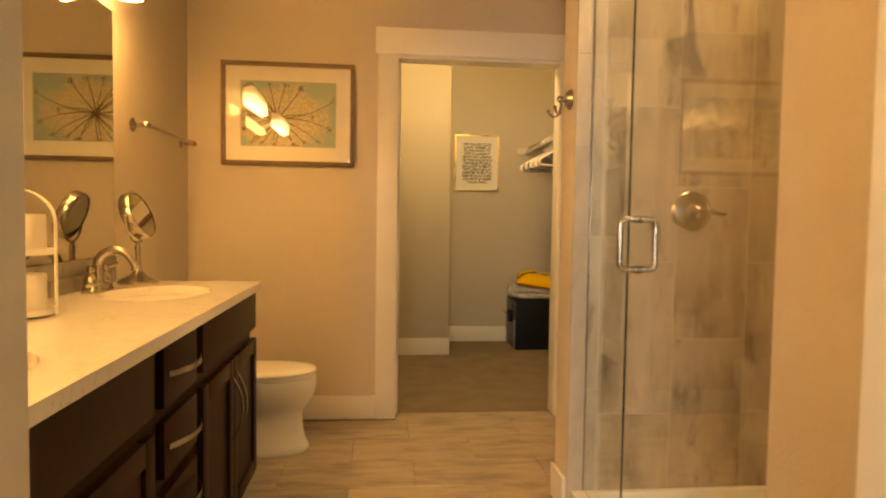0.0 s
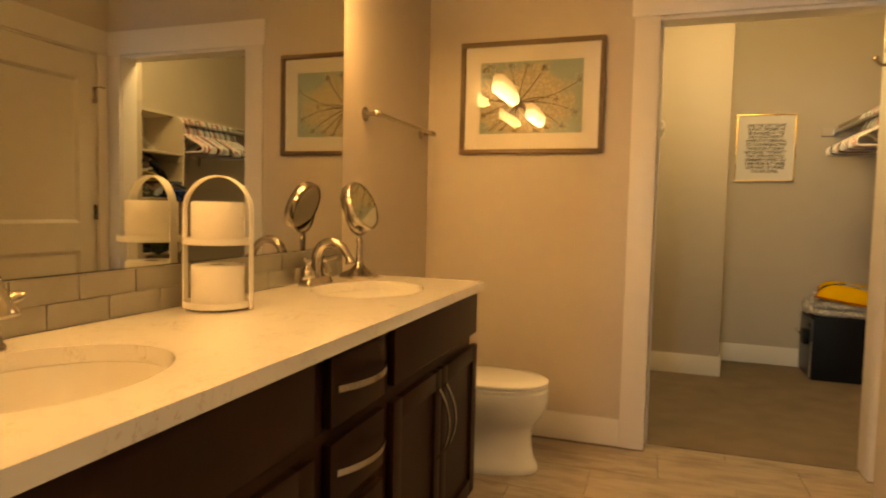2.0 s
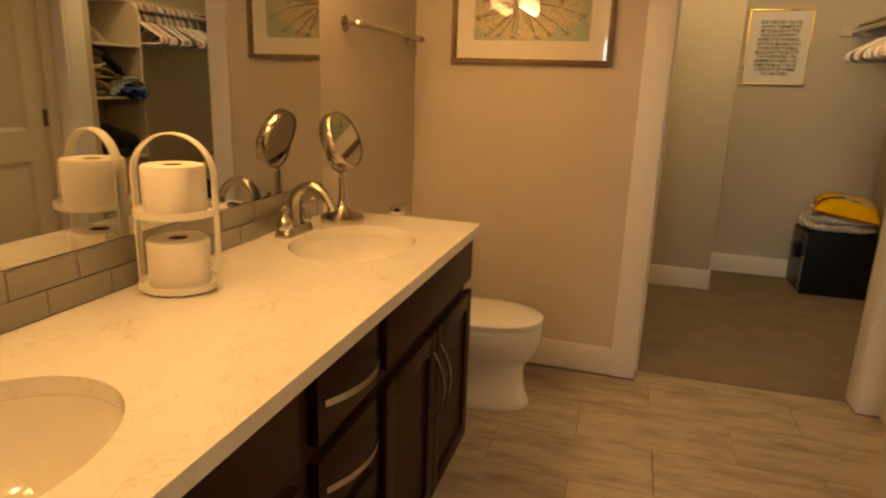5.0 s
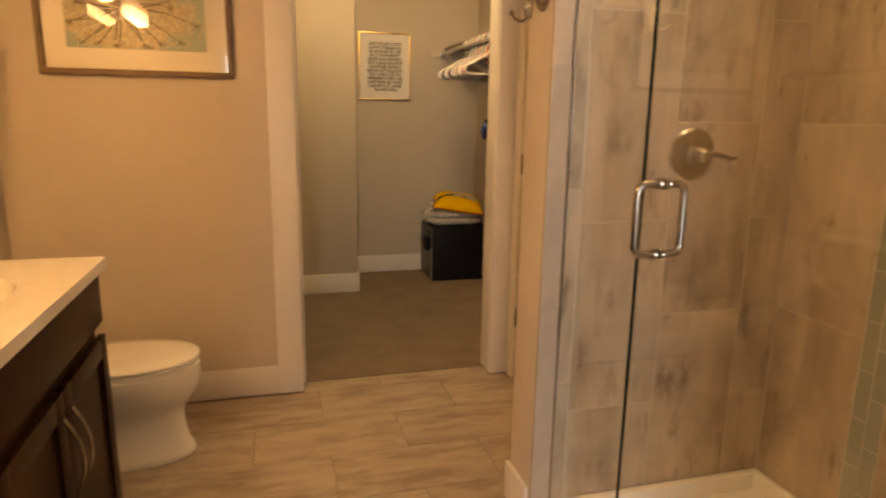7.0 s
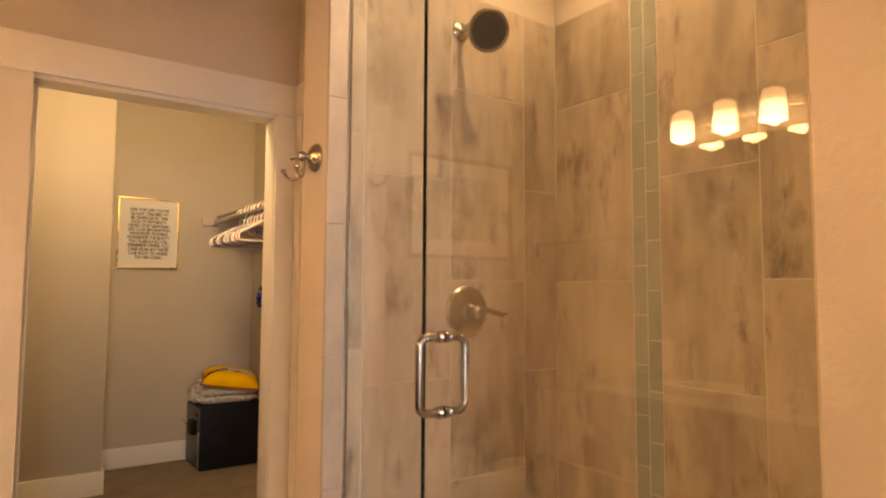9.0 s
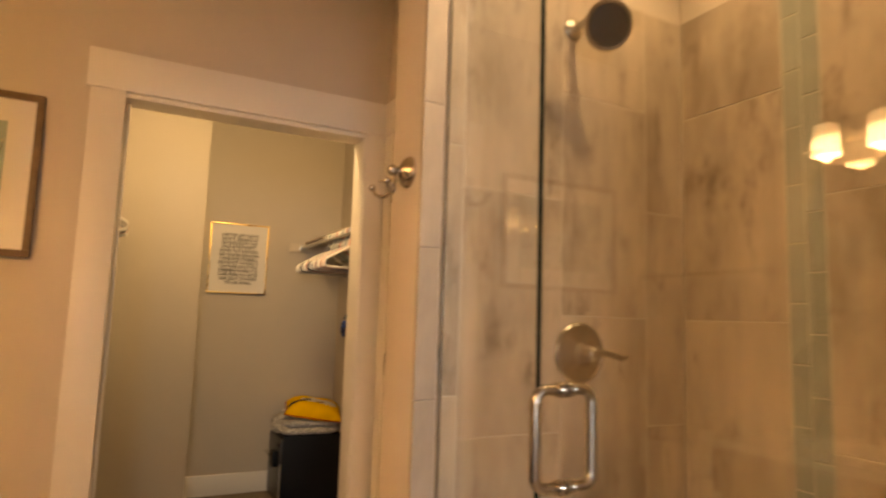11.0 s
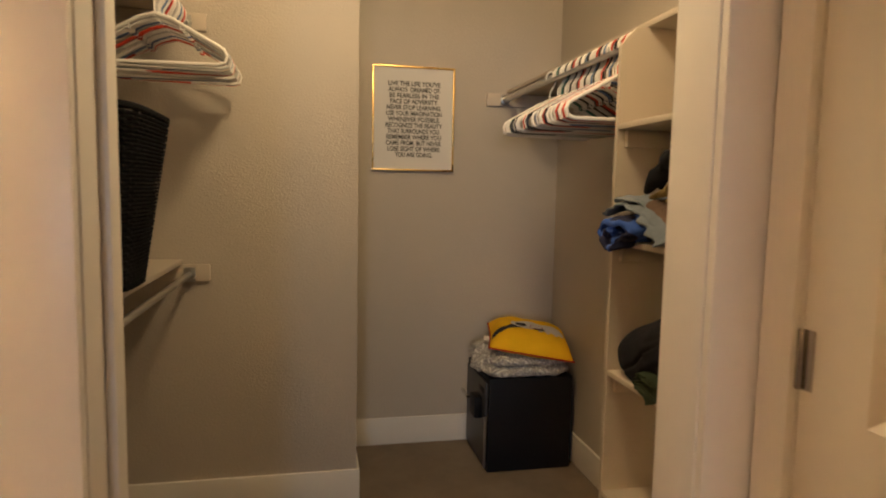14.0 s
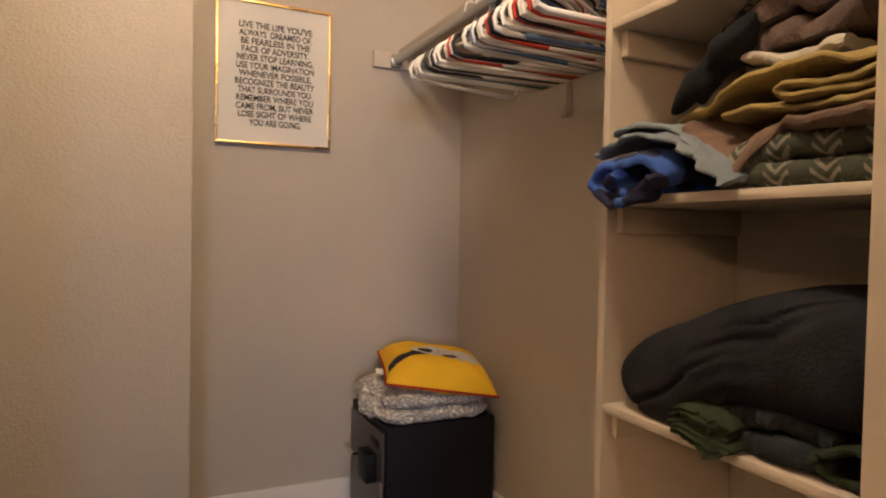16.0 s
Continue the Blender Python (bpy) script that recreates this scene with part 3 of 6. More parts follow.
def pull(parent, y, z, vertical):
    """Arched flat bar pull."""
    n, half, rise = 18, 0.113 if vertical else 0.126, 0.036
    bm = bmesh.new()
    rows = []
    for k in range(n + 1):
        s = -1 + 2 * k / n
        d = rise * (1 - s * s) + 0.002
        ring = []
        for du, dn in ((-0.0075, 0), (0.0075, 0), (0.0075, 0.005), (-0.0075, 0.005)):
            u, w = s * half, du
            p = (VF + d + dn, y + w, z + u) if vertical else (VF + d + dn, y + u, z + w)
            ring.append(bm.verts.new((p[0] - XL, p[1] - 0.86, p[2])))
        rows.append(ring)
    for a, b in zip(rows, rows[1:]):
        for k in range(4):
            bm.faces.new((a[k], a[(k + 1) % 4], b[(k + 1) % 4], b[k]))
    bm.faces.new(rows[0])
    bm.faces.new(rows[-1])
    return part("handle", bm, M_NICKEL, parent, "arched brushed nickel pull")


# far sink bay, drawer bank, near sink bay
vp("false_front", [(FX0, VF, 2.110, 2.915, 0.703, 0.852)], M_ESPRESSO, van, bevel=0.003)
d1 = shaker(2.112, 2.505, 0.080, 0.657, "cabinet_door")
d2 = shaker(2.510, 2.930, 0.080, 0.657, "cabinet_door")
pull(d1, 2.467, 0.488, True)
pull(d2, 2.535, 0.488, True)
for z0, z1 in ((0.698, 0.853), (0.520, 0.664), (0.337, 0.481), (0.080, 0.298)):
    dr = vp("drawer", [(FX0, VF, 1.770, 2.048, z0, z1)], M_ESPRESSO, van, bevel=0.003)
    pull(dr, 1.914, (z0 + z1) / 2 + 0.006, False)
vp("false_front", [(FX0, VF, 0.875, 1.702, 0.703, 0.855)], M_ESPRESSO, van, bevel=0.003)
d3 = shaker(0.875, 1.287, 0.080, 0.660, "cabinet_door")
d4 = shaker(1.293, 1.704, 0.080, 0.660, "cabinet_door")
pull(d3, 1.255, 0.488, True)
pull(d4, 1.325, 0.488, True)

# counter with two oval cut-outs
SINKS = ((-0.456, 2.505), (-0.456, 1.315))
SA, SB = 0.178, 0.226


def counter_mesh():
    bm = bmesh.new()
    x0, x1, y0, y1, zt, zb = XL + 0.001, -0.165, 0.861, 2.92, 0.90, 0.868
    loops = [[(x0, y0), (x1 - 0.004, y0), (x1, y0 + 0.004), (x1, y1 - 0.012), (x1 - 0.012, y1), (x0, y1)]]
    for cx, cy in SINKS:
        loops.append([(cx + SA * cos(2 * pi * k / 48), cy + SB * sin(2 * pi * k / 48)) for k in range(48)])
    top, bot = [], []
    for lp in loops:
        top.append([bm.verts.new((x, y, zt)) for x, y in lp])
        bot.append([bm.verts.new((x, y, zb)) for x, y in lp])
    for group in (top, bot):
        es = []
        for vs in group:
            es += [bm.edges.new((vs[k], vs[(k + 1) % len(vs)])) for k in range(len(vs))]
        bmesh.ops.triangle_fill(bm, use_beauty=True, edges=es)
    for t, b in zip(top, bot):
        for k in range(len(t)):
            n = (k + 1) % len(t)
            bm.faces.new((t[k], t[n], b[n], b[k]))
    return bm


solid("vanity_countertop", counter_mesh(), M_QUARTZ, "polished cream-white quartz countertop with faint veins", "countertop")
for cx, cy in SINKS:
    sk = thing("sink_basin", (cx, cy, 0.868), "white oval undermount porcelain sink set in the counter", "sink", "vanity sinks")
    bm = bmesh.new()
    prof = [(1.06, -0.0005), (1.0, -0.001), (0.985, -0.02), (0.93, -0.06), (0.80, -0.105), (0.55, -0.135), (0.25, -0.148), (0.12, -0.150)]
    lathe(bm, [(r * 0.19, z) for r, z in prof], 48, None, SA / 0.19, SB / 0.19, cap=False)
    part("bowl", bm, M_PORCELAIN, sk)
    bm = bmesh.new()
    lathe(bm, [(0.030, -0.1495), (0.030, -0.146), (0.022, -0.1455), (0.018, -0.149), (0.0, -0.149)], 24)
    part("drain", bm, M_NICKEL, sk, "brushed nickel drain")


def faucet(y):
    th = thing("faucet", (-0.668, y, 0.90), "brushed nickel two-handle centerset faucet on the counter", "faucet", "vanity faucets")
    bm = bmesh.new()
    rings = []
    for grow, z in ((1.0, 0.0), (1.0, 0.008), (0.90, 0.014), (0.86, 0.024), (0.78, 0.028)):
        ring = []
        for k in range(40):
            a = 2 * pi * k / 40
            c, sn = cos(a), sin(a)
            m = (abs(c) ** 6 + abs(sn) ** 6) ** (1 / 6)
            ring.append((c / m * (0.029 - 0.029 * (1 - grow)), sn / m * (0.082 - 0.05 * (1 - grow)), z))
        rings.append(ring)
    loft(bm, rings)
    part("base_plate", bm, M_NICKEL, th, "rectangular brushed nickel base plate")
    bm = bmesh.new()
    lathe(bm, [(0.023, 0.024), (0.021, 0.034), (0.0175, 0.046), (0.017, 0.06)], 20)
    pts = [(0, 0, 0.05), (0, 0, 0.085)] + arc((0.060, 0, 0.090), 0.060, 180, 25, 14, (1, 0, 0), (0, 0, 1)) + [(0.128, 0, 0.096)]
    tube(bm, pts, 0.0160, 16, taper=[1.10, 1.08] + [1.08 - 0.021 * k for k in range(15)] + [0.78])
    lathe(bm, [(0.0, -0.014), (0.0175, -0.014), (0.0180, -0.010), (0.0130, 0.006), (0.0, 0.008)], 20, Matrix.Translation((0.129, 0, 0.093)) @ pose(0, 0, 0, 0, -20, 0))
    part("spout", bm, M_NICKEL, th, "arched brushed nickel spout")
    for s in (-1, 1):
        bm = bmesh.new()
        lathe(bm, [(0.022, 0.022), (0.0245, 0.030), (0.0250, 0.040), (0.0215, 0.052), (0.0140, 0.062), (0.0100, 0.068), (0.0098, 0.074), (0.0135, 0.079), (0.0140, 0.086), (0.0100, 0.093), (0.0, 0.096)], 24, Matrix.Translation((0, 0.054 * s, 0)))
        tube(bm, [(0.0, 0.056 * s, 0.084), (0.006, 0.070 * s, 0.085), (0.012, 0.084 * s, 0.088), (0.018, 0.098 * s, 0.092), (0.022, 0.108 * s, 0.095), (0.024, 0.114 * s, 0.096)], 0.0050, 12, taper=[1.0, 0.9, 1.05, 1.25, 1.0, 0.4], flat=1.9)
        part("handle", bm, M_NICKEL, th, "brushed nickel petal lever handle")


faucet(2.530)
faucet(1.336)


# two-tier tissue caddy
def caddy(x, y):
    th = thing("tissue_caddy", (x, y, 0.901), "white two-tier metal caddy with toilet rolls on the counter", "caddy", rz=-78)
    R = 0.086
    for name, z in (("lower_tray", 0.004), ("upper_tray", 0.165)):
        bm = bmesh.new()
        lathe(bm, [(0.0, z), (R - 0.004, z), (R, z + 0.002), (R, z + 0.016), (R - 0.004, z + 0.016), (R - 0.005, z + 0.005), (0.0, z + 0.004)], 40)
        part(name, bm, M_WHITE, th)
    bm = bmesh.new()
    pts = [(0, -R - 0.002, 0.0)] + [(0, -R - 0.002, 0.25)] + arc((0, 0, 0.25), R + 0.002, 180, 0, 20, (0, 1, 0), (0, 0, 1)) + [(0, R + 0.002, 0.0)]
    rows = []
    for i, p in enumerate(pts):
        p = Vector(p)
        a, b = Vector(pts[max(i - 1, 0)]), Vector(pts[min(i + 1, len(pts) - 1)])
        t = (b - a).normalized()
        nrm = Vector((1, 0, 0)).cross(t)
        rows.append([bm.verts.new(p + Vector((sx * 0.011, 0, 0)) + nrm * sn) for sx, sn in ((-1, 0.0), (1, 0.0), (1, 0.0035), (-1, 0.0035))])
    for a, b in zip(rows, rows[1:]):
        for k in range(4):
            bm.faces.new((a[k], a[(k + 1) % 4], b[(k + 1) % 4], b[k]))
    bm.faces.new(rows[0])
    bm.faces.new(rows[-1])
    part("handle", bm, M_WHITE, th, "white hooped strap handle")
    return th


def paper_roll(x, y, z, flap):
    th = thing("toilet_roll", (x, y, z), "white quilted toilet paper roll in the caddy", "toilet paper", "toilet rolls", rz=20 + 40 * flap)
    bm = bmesh.new()
    lathe(bm, [(0.021, 0.0), (0.062, 0.0), (0.065, 0.004), (0.066, 0.03), (0.0655, 0.07), (0.066, 0.098), (0.063, 0.103), (0.021, 0.103), (0.0205, 0.05), (0.021, 0.0)], 44, cap=False)
    if flap:
        rows = []
        for k in range(9):
            a = radians(-40 - 6 * k)
            r = 0.0665 + 0.0009 * k
            rows.append([bm.verts.new((r * cos(a), r * sin(a), zz)) for zz in (0.002 + 0.003 * k, 0.101)])
        for a, b in zip(rows, rows[1:]):
            bm.faces.new((a[0], a[1], b[1], b[0]))
    part("paper", bm, M_PAPER, th)
    bm = bmesh.new()
    lathe(bm, [(0.0205, 0.001), (0.0205, 0.102), (0.0185, 0.102), (0.0185, 0.001)], 24, cap=False)
    part("core", bm, M_CARD, th, "brown cardboard core")


CAD = (-0.628, 1.962)
caddy(*CAD)
paper_roll(CAD[0], CAD[1], 0.911, 0)
paper_roll(CAD[0], CAD[1], 1.072, 1)


# magnifying mirror
mm = thing("makeup_mirror", (-0.612, 2.752, 0.90), "round swivelling nickel makeup mirror on a pedestal", "mirror", rz=-4)
bm = bmesh.new()
lathe(bm, [(0.0, 0.0), (0.073, 0.0), (0.075, 0.006), (0.074, 0.018), (0.064, 0.024), (0.034, 0.038), (0.018, 0.054), (0.014, 0.060)], 40)
part("base", bm, M_NICKEL, mm)
bm = bmesh.new()
lathe(bm, [(0.012, 0.045), (0.017, 0.060), (0.013, 0.070), (0.0105, 0.11), (0.0125, 0.150), (0.008, 0.158), (0.009, 0.168)], 20)
part("stem", bm, M_NICKEL, mm)
bm = bmesh.new()
tube(bm, arc((0, 0, 0.272), 0.103, 180, 360, 24, (0, 1, 0), (0, 0, 1)), 0.0045, 8, flat=1.3)
for s in (-1, 1):
    lathe(bm, [(0.0, -0.008), (0.008, -0.006), (0.008, 0.006), (0.0, 0.008)], 12, pose(0, 0.103 * s, 0.272, 90, 0, 0))
part("yoke", bm, M_NICKEL, mm)
tilt = pose(0, 0, 0.272, 0, 68, 0)
bm = bmesh.new()
lathe(bm, [(0.086, -0.020), (0.093, -0.021), (0.0965, -0.016), (0.0965, 0.016), (0.093, 0.021), (0.086, 0.020)], 44, tilt, cap=False)
head = part("rim", bm, M_NICKEL, mm, "polished nickel rim")
bm = bmesh.new()
lathe(bm, [(0.0, 0.018), (0.0865, 0.018)], 44, tilt, cap=False)
part("front_glass", bm, M_MIRROR, head)
bm = bmesh.new()
lathe(bm, [(0.0, -0.018), (0.0865, -0.018)], 44, tilt, cap=False)
part("back_glass", bm, M_MIRROR, head)

# towel bar
tb = thing("towel_bar", (XL, 3.378, 1.566), "empty brushed nickel towel bar on the wall", "towel bar")
bm = bmesh.new()
tube(bm, [(0.065, -0.362, 0), (0.065, 0.362, 0)], 0.010, 14)
part("bar", bm, M_NICKEL, tb)
for s in (-1, 1):
    bm = bmesh.new()
    lathe(bm, [(0.0, 0.0), (0.029, 0.0), (0.030, 0.006), (0.018, 0.012), (0.010, 0.022), (0.009, 0.052), (0.014, 0.060), (0.015, 0.068), (0.009, 0.078), (0.0, 0.080)], 24, pose(0.0005, 0.335 * s, 0, 0, 90, 0))
    lathe(bm, [(0.0, -0.006), (0.011, -0.004), (0.012, 0.004), (0.0, 0.008)], 16, pose(0.065, 0.364 * s, 0, -90 * s, 0, 0))
    part("post", bm, M_NICKEL, tb)

# robe hook on the wall end
hk = thing("robe_hook", (STUB_X, 2.648, 1.650), "brushed nickel double robe hook on the wall end", "hook")
bm = bmesh.new()
lathe(bm, [(0.0, 0.0), (0.040, 0.0), (0.041, 0.004), (0.038, 0.010), (0.029, 0.019), (0.017, 0.025), (0.010, 0.029), (0.009, 0.034), (0.013, 0.039), (0.0145, 0.046), (0.012, 0.053), (0.006, 0.057), (0.0, 0.058)], 32, pose(-0.0005, 0, 0.012, 0, -90, 0))
part("rose", bm, M_NICKEL, hk, "domed nickel rose with a round knob")
for s in (-1, 1):
    bm = bmesh.new()
    tube(bm, smooth_path3([(-0.040, 0.002 * s, 0.006), (-0.042, 0.005 * s, -0.022), (-0.048, 0.014 * s, -0.046), (-0.060, 0.028 * s, -0.053), (-0.072, 0.041 * s, -0.045), (-0.078, 0.048 * s, -0.032)]), 0.0046, 10)
    bmesh.ops.create_uvsphere(bm, u_segments=14, v_segments=8, radius=0.0080, matrix=Matrix.Translation((-0.079, 0.049 * s, -0.029)))
    part("prong", bm, M_NICKEL, hk)


# toilet
toi = thing("toilet", (XL, 3.37, 0), "white porcelain toilet with the lid closed", "toilet")
bm = bmesh.new()
FRONT = ((0.0, 0.722, 0.118), (0.012, 0.728, 0.122), (0.035, 0.724, 0.119), (0.065, 0.708, 0.106), (0.11, 0.698, 0.097), (0.16, 0.694, 0.095), (0.195, 0.698, 0.101), (0.220, 0.714, 0.116), (0.245, 0.735, 0.136), (0.275, 0.752, 0.157), (0.310, 0.762, 0.173), (0.345, 0.765, 0.183), (0.375, 0.762, 0.184), (0.385, 0.753, 0.176))
loft(bm, [rounded_loop(0.475, 0, fr - 0.475, hw, z) for z, fr, hw in FRONT])
part("bowl", bm, M_PORCELAIN, toi)
bm = bmesh.new()
loft(bm, [rounded_loop(0.497, 0, 0.258, 0.176, 0.3855), rounded_loop(0.497, 0, 0.263, 0.182, 0.388), rounded_loop(0.497, 0, 0.263, 0.182, 0.398), rounded_loop(0.497, 0, 0.259, 0.178, 0.401)])
part("seat", bm, M_PORCELAIN, toi, "white closed seat ring")
bm = bmesh.new()
loft(bm, [rounded_loop(0.498, 0, 0.262, 0.181, 0.4035), rounded_loop(0.498, 0, 0.266, 0.185, 0.407), rounded_loop(0.498, 0, 0.264, 0.183, 0.414), rounded_loop(0.498, 0, 0.245, 0.165, 0.421), rounded_loop(0.498, 0, 0.18, 0.115, 0.425)])
part("lid", bm, M_PORCELAIN, toi, "smooth white closed lid")
bm = boxes((0.012, 0.215, -0.225, 0.225, 0.375, 0.725), bevel=0.02)
part("tank", bm, M_PORCELAIN, toi)
bm = boxes((0.006, 0.222, -0.232, 0.232, 0.726, 0.760), bevel=0.010)
part("tank_lid", bm, M_PORCELAIN, toi)
bm = bmesh.new()
tube(bm, [(0.222, -0.17, 0.66), (0.235, -0.17, 0.66), (0.240, -0.13, 0.655)], 0.006, 8)
part("flush_lever", bm, M_CHROME, toi, "chrome flush lever")
jar = thing("canister", (XL + 0.12, 3.30, 0.761), "small white jar with a chrome lid on the toilet tank", "jar")
bm = bmesh.new()
lathe(bm, [(0.0, 0.0), (0.032, 0.0), (0.034, 0.004), (0.034, 0.075), (0.030, 0.078)], 28)
part("body", bm, M_PORCELAIN, jar)
bm = bmesh.new()
lathe(bm, [(0.033, 0.078), (0.035, 0.080), (0.035, 0.094), (0.031, 0.098), (0.0, 0.099)], 28)
part("lid", bm, M_CHROME, jar, "chrome lid")


# framed flower print
def frame_bars(w, h, fw, depth, bevel=0.003):
    bm = bmesh.new()
    for x0, x1, z0, z1 in ((0, w, 0, fw), (0, w, h - fw, h), (0, fw, fw, h - fw), (w - fw, w, fw, h - fw)):
        box(bm, x0, x1, -depth, 0, z0, z1, bevel)
    return bm


PX0, PX1, PZ0, PZ1 = -0.555, 0.184, 1.468, 2.044
pic = thing("framed_print", (PX0, YB - 0.001, PZ0), "brown wood framed print of a pale flower head behind glass", "picture")
PW, PH = PX1 - PX0, PZ1 - PZ0
part("frame", frame_bars(PW, PH, 0.024, 0.026), M_TAUPE, pic, "taupe brown wooden frame")
part("mat", boxes((0.02, PW - 0.02, -0.008, -0.002, 0.02, PH - 0.02)), M_MAT, pic, "cream mat board")
AX0, AX1, AZ0, AZ1 = 0.105, PW - 0.105, 0.105, PH - 0.105


def print_material():
    m, nt, b = principled("flower_print")
    v = coords(nt)
    n1 = noise_node(nt, v, 9.0, 5.0, 0.6)
    vor = nt.nodes.new("ShaderNodeTexVoronoi")
    vor.inputs["Scale"].default_value = 62.0
    nt.links.new(v, vor.inputs["Vector"])
    dots = ramp(nt, vor.outputs["Distance"], [(0.30, (0.66, 0.61, 0.48)), (0.60, (0.50, 0.46, 0.34))])
    mp = nt.nodes.new("ShaderNodeMapping")
    mp.inputs["Location"].default_value = (-0.33 / 0.27, 0.0, -0.27 / 0.19)
    mp.inputs["Scale"].default_value = (1 / 0.27, 0.0, 1 / 0.19)
    nt.links.new(v, mp.inputs["Vector"])
    ln = nt.nodes.new("ShaderNodeVectorMath")
    ln.operation = "LENGTH"
    nt.links.new(mp.outputs["Vector"], ln.inputs[0])
    far = nt.nodes.new("ShaderNodeMath")
    far.operation = "ADD"
    nt.links.new(ln.outputs["Value"], far.inputs[0])
    nt.links.new(n1, far.inputs[1])
    half = nt.nodes.new("ShaderNodeMapRange")
    half.inputs["From Min"].default_value, half.inputs["From Max"].default_value = 1.52, 1.30
    nt.links.new(far.outputs[0], half.inputs["Value"])
    mx = nt.nodes.new("ShaderNodeMix")
    mx.data_type = "RGBA"
    nt.links.new(half.outputs["Result"], mx.inputs["Factor"])
    mx.inputs["A"].default_value = (0.36, 0.47, 0.45, 1)
    nt.links.new(dots, mx.inputs["B"])
    nt.links.new(mx.outputs["Result"], b.inputs["Base Color"])
    b.inputs["Roughness"].default_value = 0.7
    return m


part("print", boxes((AX0, AX1, -0.0092, -0.0079, AZ0, AZ1)), print_material(), pic, "pale blue and cream flower print")


def strip_line(bm, pts, widths, y):
    for (a, b), (w0, w1) in zip(zip(pts, pts[1:]), zip(widths, widths[1:])):
        a, b = Vector((a[0], 0, a[1])), Vector((b[0], 0, b[1]))
        t = (b - a).normalized()
        s = Vector((t.z, 0, -t.x))
        q = [a + s * w0, a - s * w0, b - s * w1, b + s * w1]
        bm.faces.new([bm.verts.new((p.x, y, p.z)) for p in q])


rng = random.Random(5)
bm = bmesh.new()
fl = bmesh.new()
CX, CZ = 0.306, 0.262
for k in range(24):
    a = 2 * pi * k / 24 + rng.uniform(-0.20, 0.20)
    L = rng.uniform(0.16, 0.40)
    bend = rng.uniform(-0.55, 0.55)
    pts, ws = [], []
    for j in range(8):
        s = j / 7
        aa = a + bend * s
        x, z = CX + cos(aa) * L * s, CZ + sin(aa) * L * s * 0.85
        if not (AX0 + 0.004 < x < AX1 - 0.004 and AZ0 + 0.004 < z < AZ1 - 0.004):
            break
        pts.append((x, z))
        ws.append(0.0034 * (1 - 0.6 * s))
    if len(pts) > 2:
        strip_line(bm, pts, ws, -0.0096)
        tx, tz = pts[-1]
        for q in range(9):
            b2 = 2 * pi * q / 9 + rng.uniform(-0.2, 0.2)
            l2 = rng.uniform(0.018, 0.036)
            e = (tx + cos(b2) * l2, tz + sin(b2) * l2)
            if AX0 + 0.004 < e[0] < AX1 - 0.004 and AZ0 + 0.004 < e[1] < AZ1 - 0.004:
                strip_line(bm, [(tx, tz), e], [0.0012, 0.0007], -0.0097)
                for q2 in range(6):
                    ang = 2 * pi * q2 / 6
                    c = (e[0] + 0.004 * cos(ang), e[1] + 0.004 * sin(ang))
                    fl.faces.new([fl.verts.new((c[0] + 0.0022 * cos(u * pi / 2.5), -0.0100, c[1] + 0.0022 * sin(u * pi / 2.5))) for u in range(5)])
M_STEM = surface("print_stem", (0.15, 0.115, 0.070), 0.8, var=0.1)
M_FLORET = surface("print_floret", (0.64, 0.58, 0.42), 0.8, var=0.08)
part("stems", bm, M_STEM, pic, "dark brown printed stems", smooth=False)
part("florets", fl, M_FLORET, pic, "cream printed florets", smooth=False)
pg = part("glazing", boxes((0.022, PW - 0.022, -0.0165, -0.0145, 0.022, PH - 0.022)), M_PANE, pic, "clear picture glass", smooth=False)
pg.visible_shadow = False

# ---- shower ----
pan = thing("shower_pan", (GLX, SHY0, 0), "white acrylic shower base with a raised threshold", "shower base")
SL, SW = STUB_Y0 - SHY0, SHX - GLX
bm = boxes((-0.055, 0.05, 0.002, SL - 0.002, 0.0, 0.105), (0.05, SW - 0.012, 0.002, SL - 0.012, 0.0, 0.045), (SW - 0.035, SW - 0.002, 0.002, SL - 0.002, 0.0, 0.105), (0.05, SW - 0.035, 0.002, 0.03, 0.0, 0.105), (0.05, SW - 0.035, SL - 0.035, SL - 0.002, 0.0, 0.105), bevel=0.008)
part("tray", bm, M_PORCELAIN, pan)
bm = bmesh.new()
lathe(bm, [(0.05, 0.0455), (0.05, 0.049), (0.042, 0.050), (0.0, 0.049)], 28, Matrix.Translation((0.42, 0.6, 0)))
part("drain", bm, M_CHROME, pan, "round chrome drain")

encl = thing("shower_enclosure", (GLX, 0, 0), "frameless clear glass shower panel and door with nickel handle", "shower door")
GY0, GYM, GY1, GZ0, GZ1 = SHY0 + 0.004, 2.180, STUB_Y0 - 0.004, 0.108, 2.40
fx = part("fixed_panel", boxes((-0.005, 0.005, GYM + 0.0056, GY1, GZ0, GZ1)), M_GLASS, encl, "clear fixed glass panel", smooth=False)
dr = part("glass_door", boxes((-0.005, 0.005, GY0, GYM - 0.003, GZ0 + 0.008, GZ1)), M_GLASS, encl, "clear glass swing door", smooth=False)
fx.visible_shadow = dr.visible_shadow = False
part("panel_edge", boxes((-0.0052, 0.0052, GYM + 0.0008, GYM + 0.0055, GZ0, GZ1)), M_GREEN, encl, "dark green polished glass edge", smooth=False)
part("door_edge", boxes((-0.0052, 0.0052, GYM - 0.003, GYM - 0.0008, GZ0 + 0.008, GZ1)), M_GREEN, encl, "dark green polished glass edge", smooth=False)
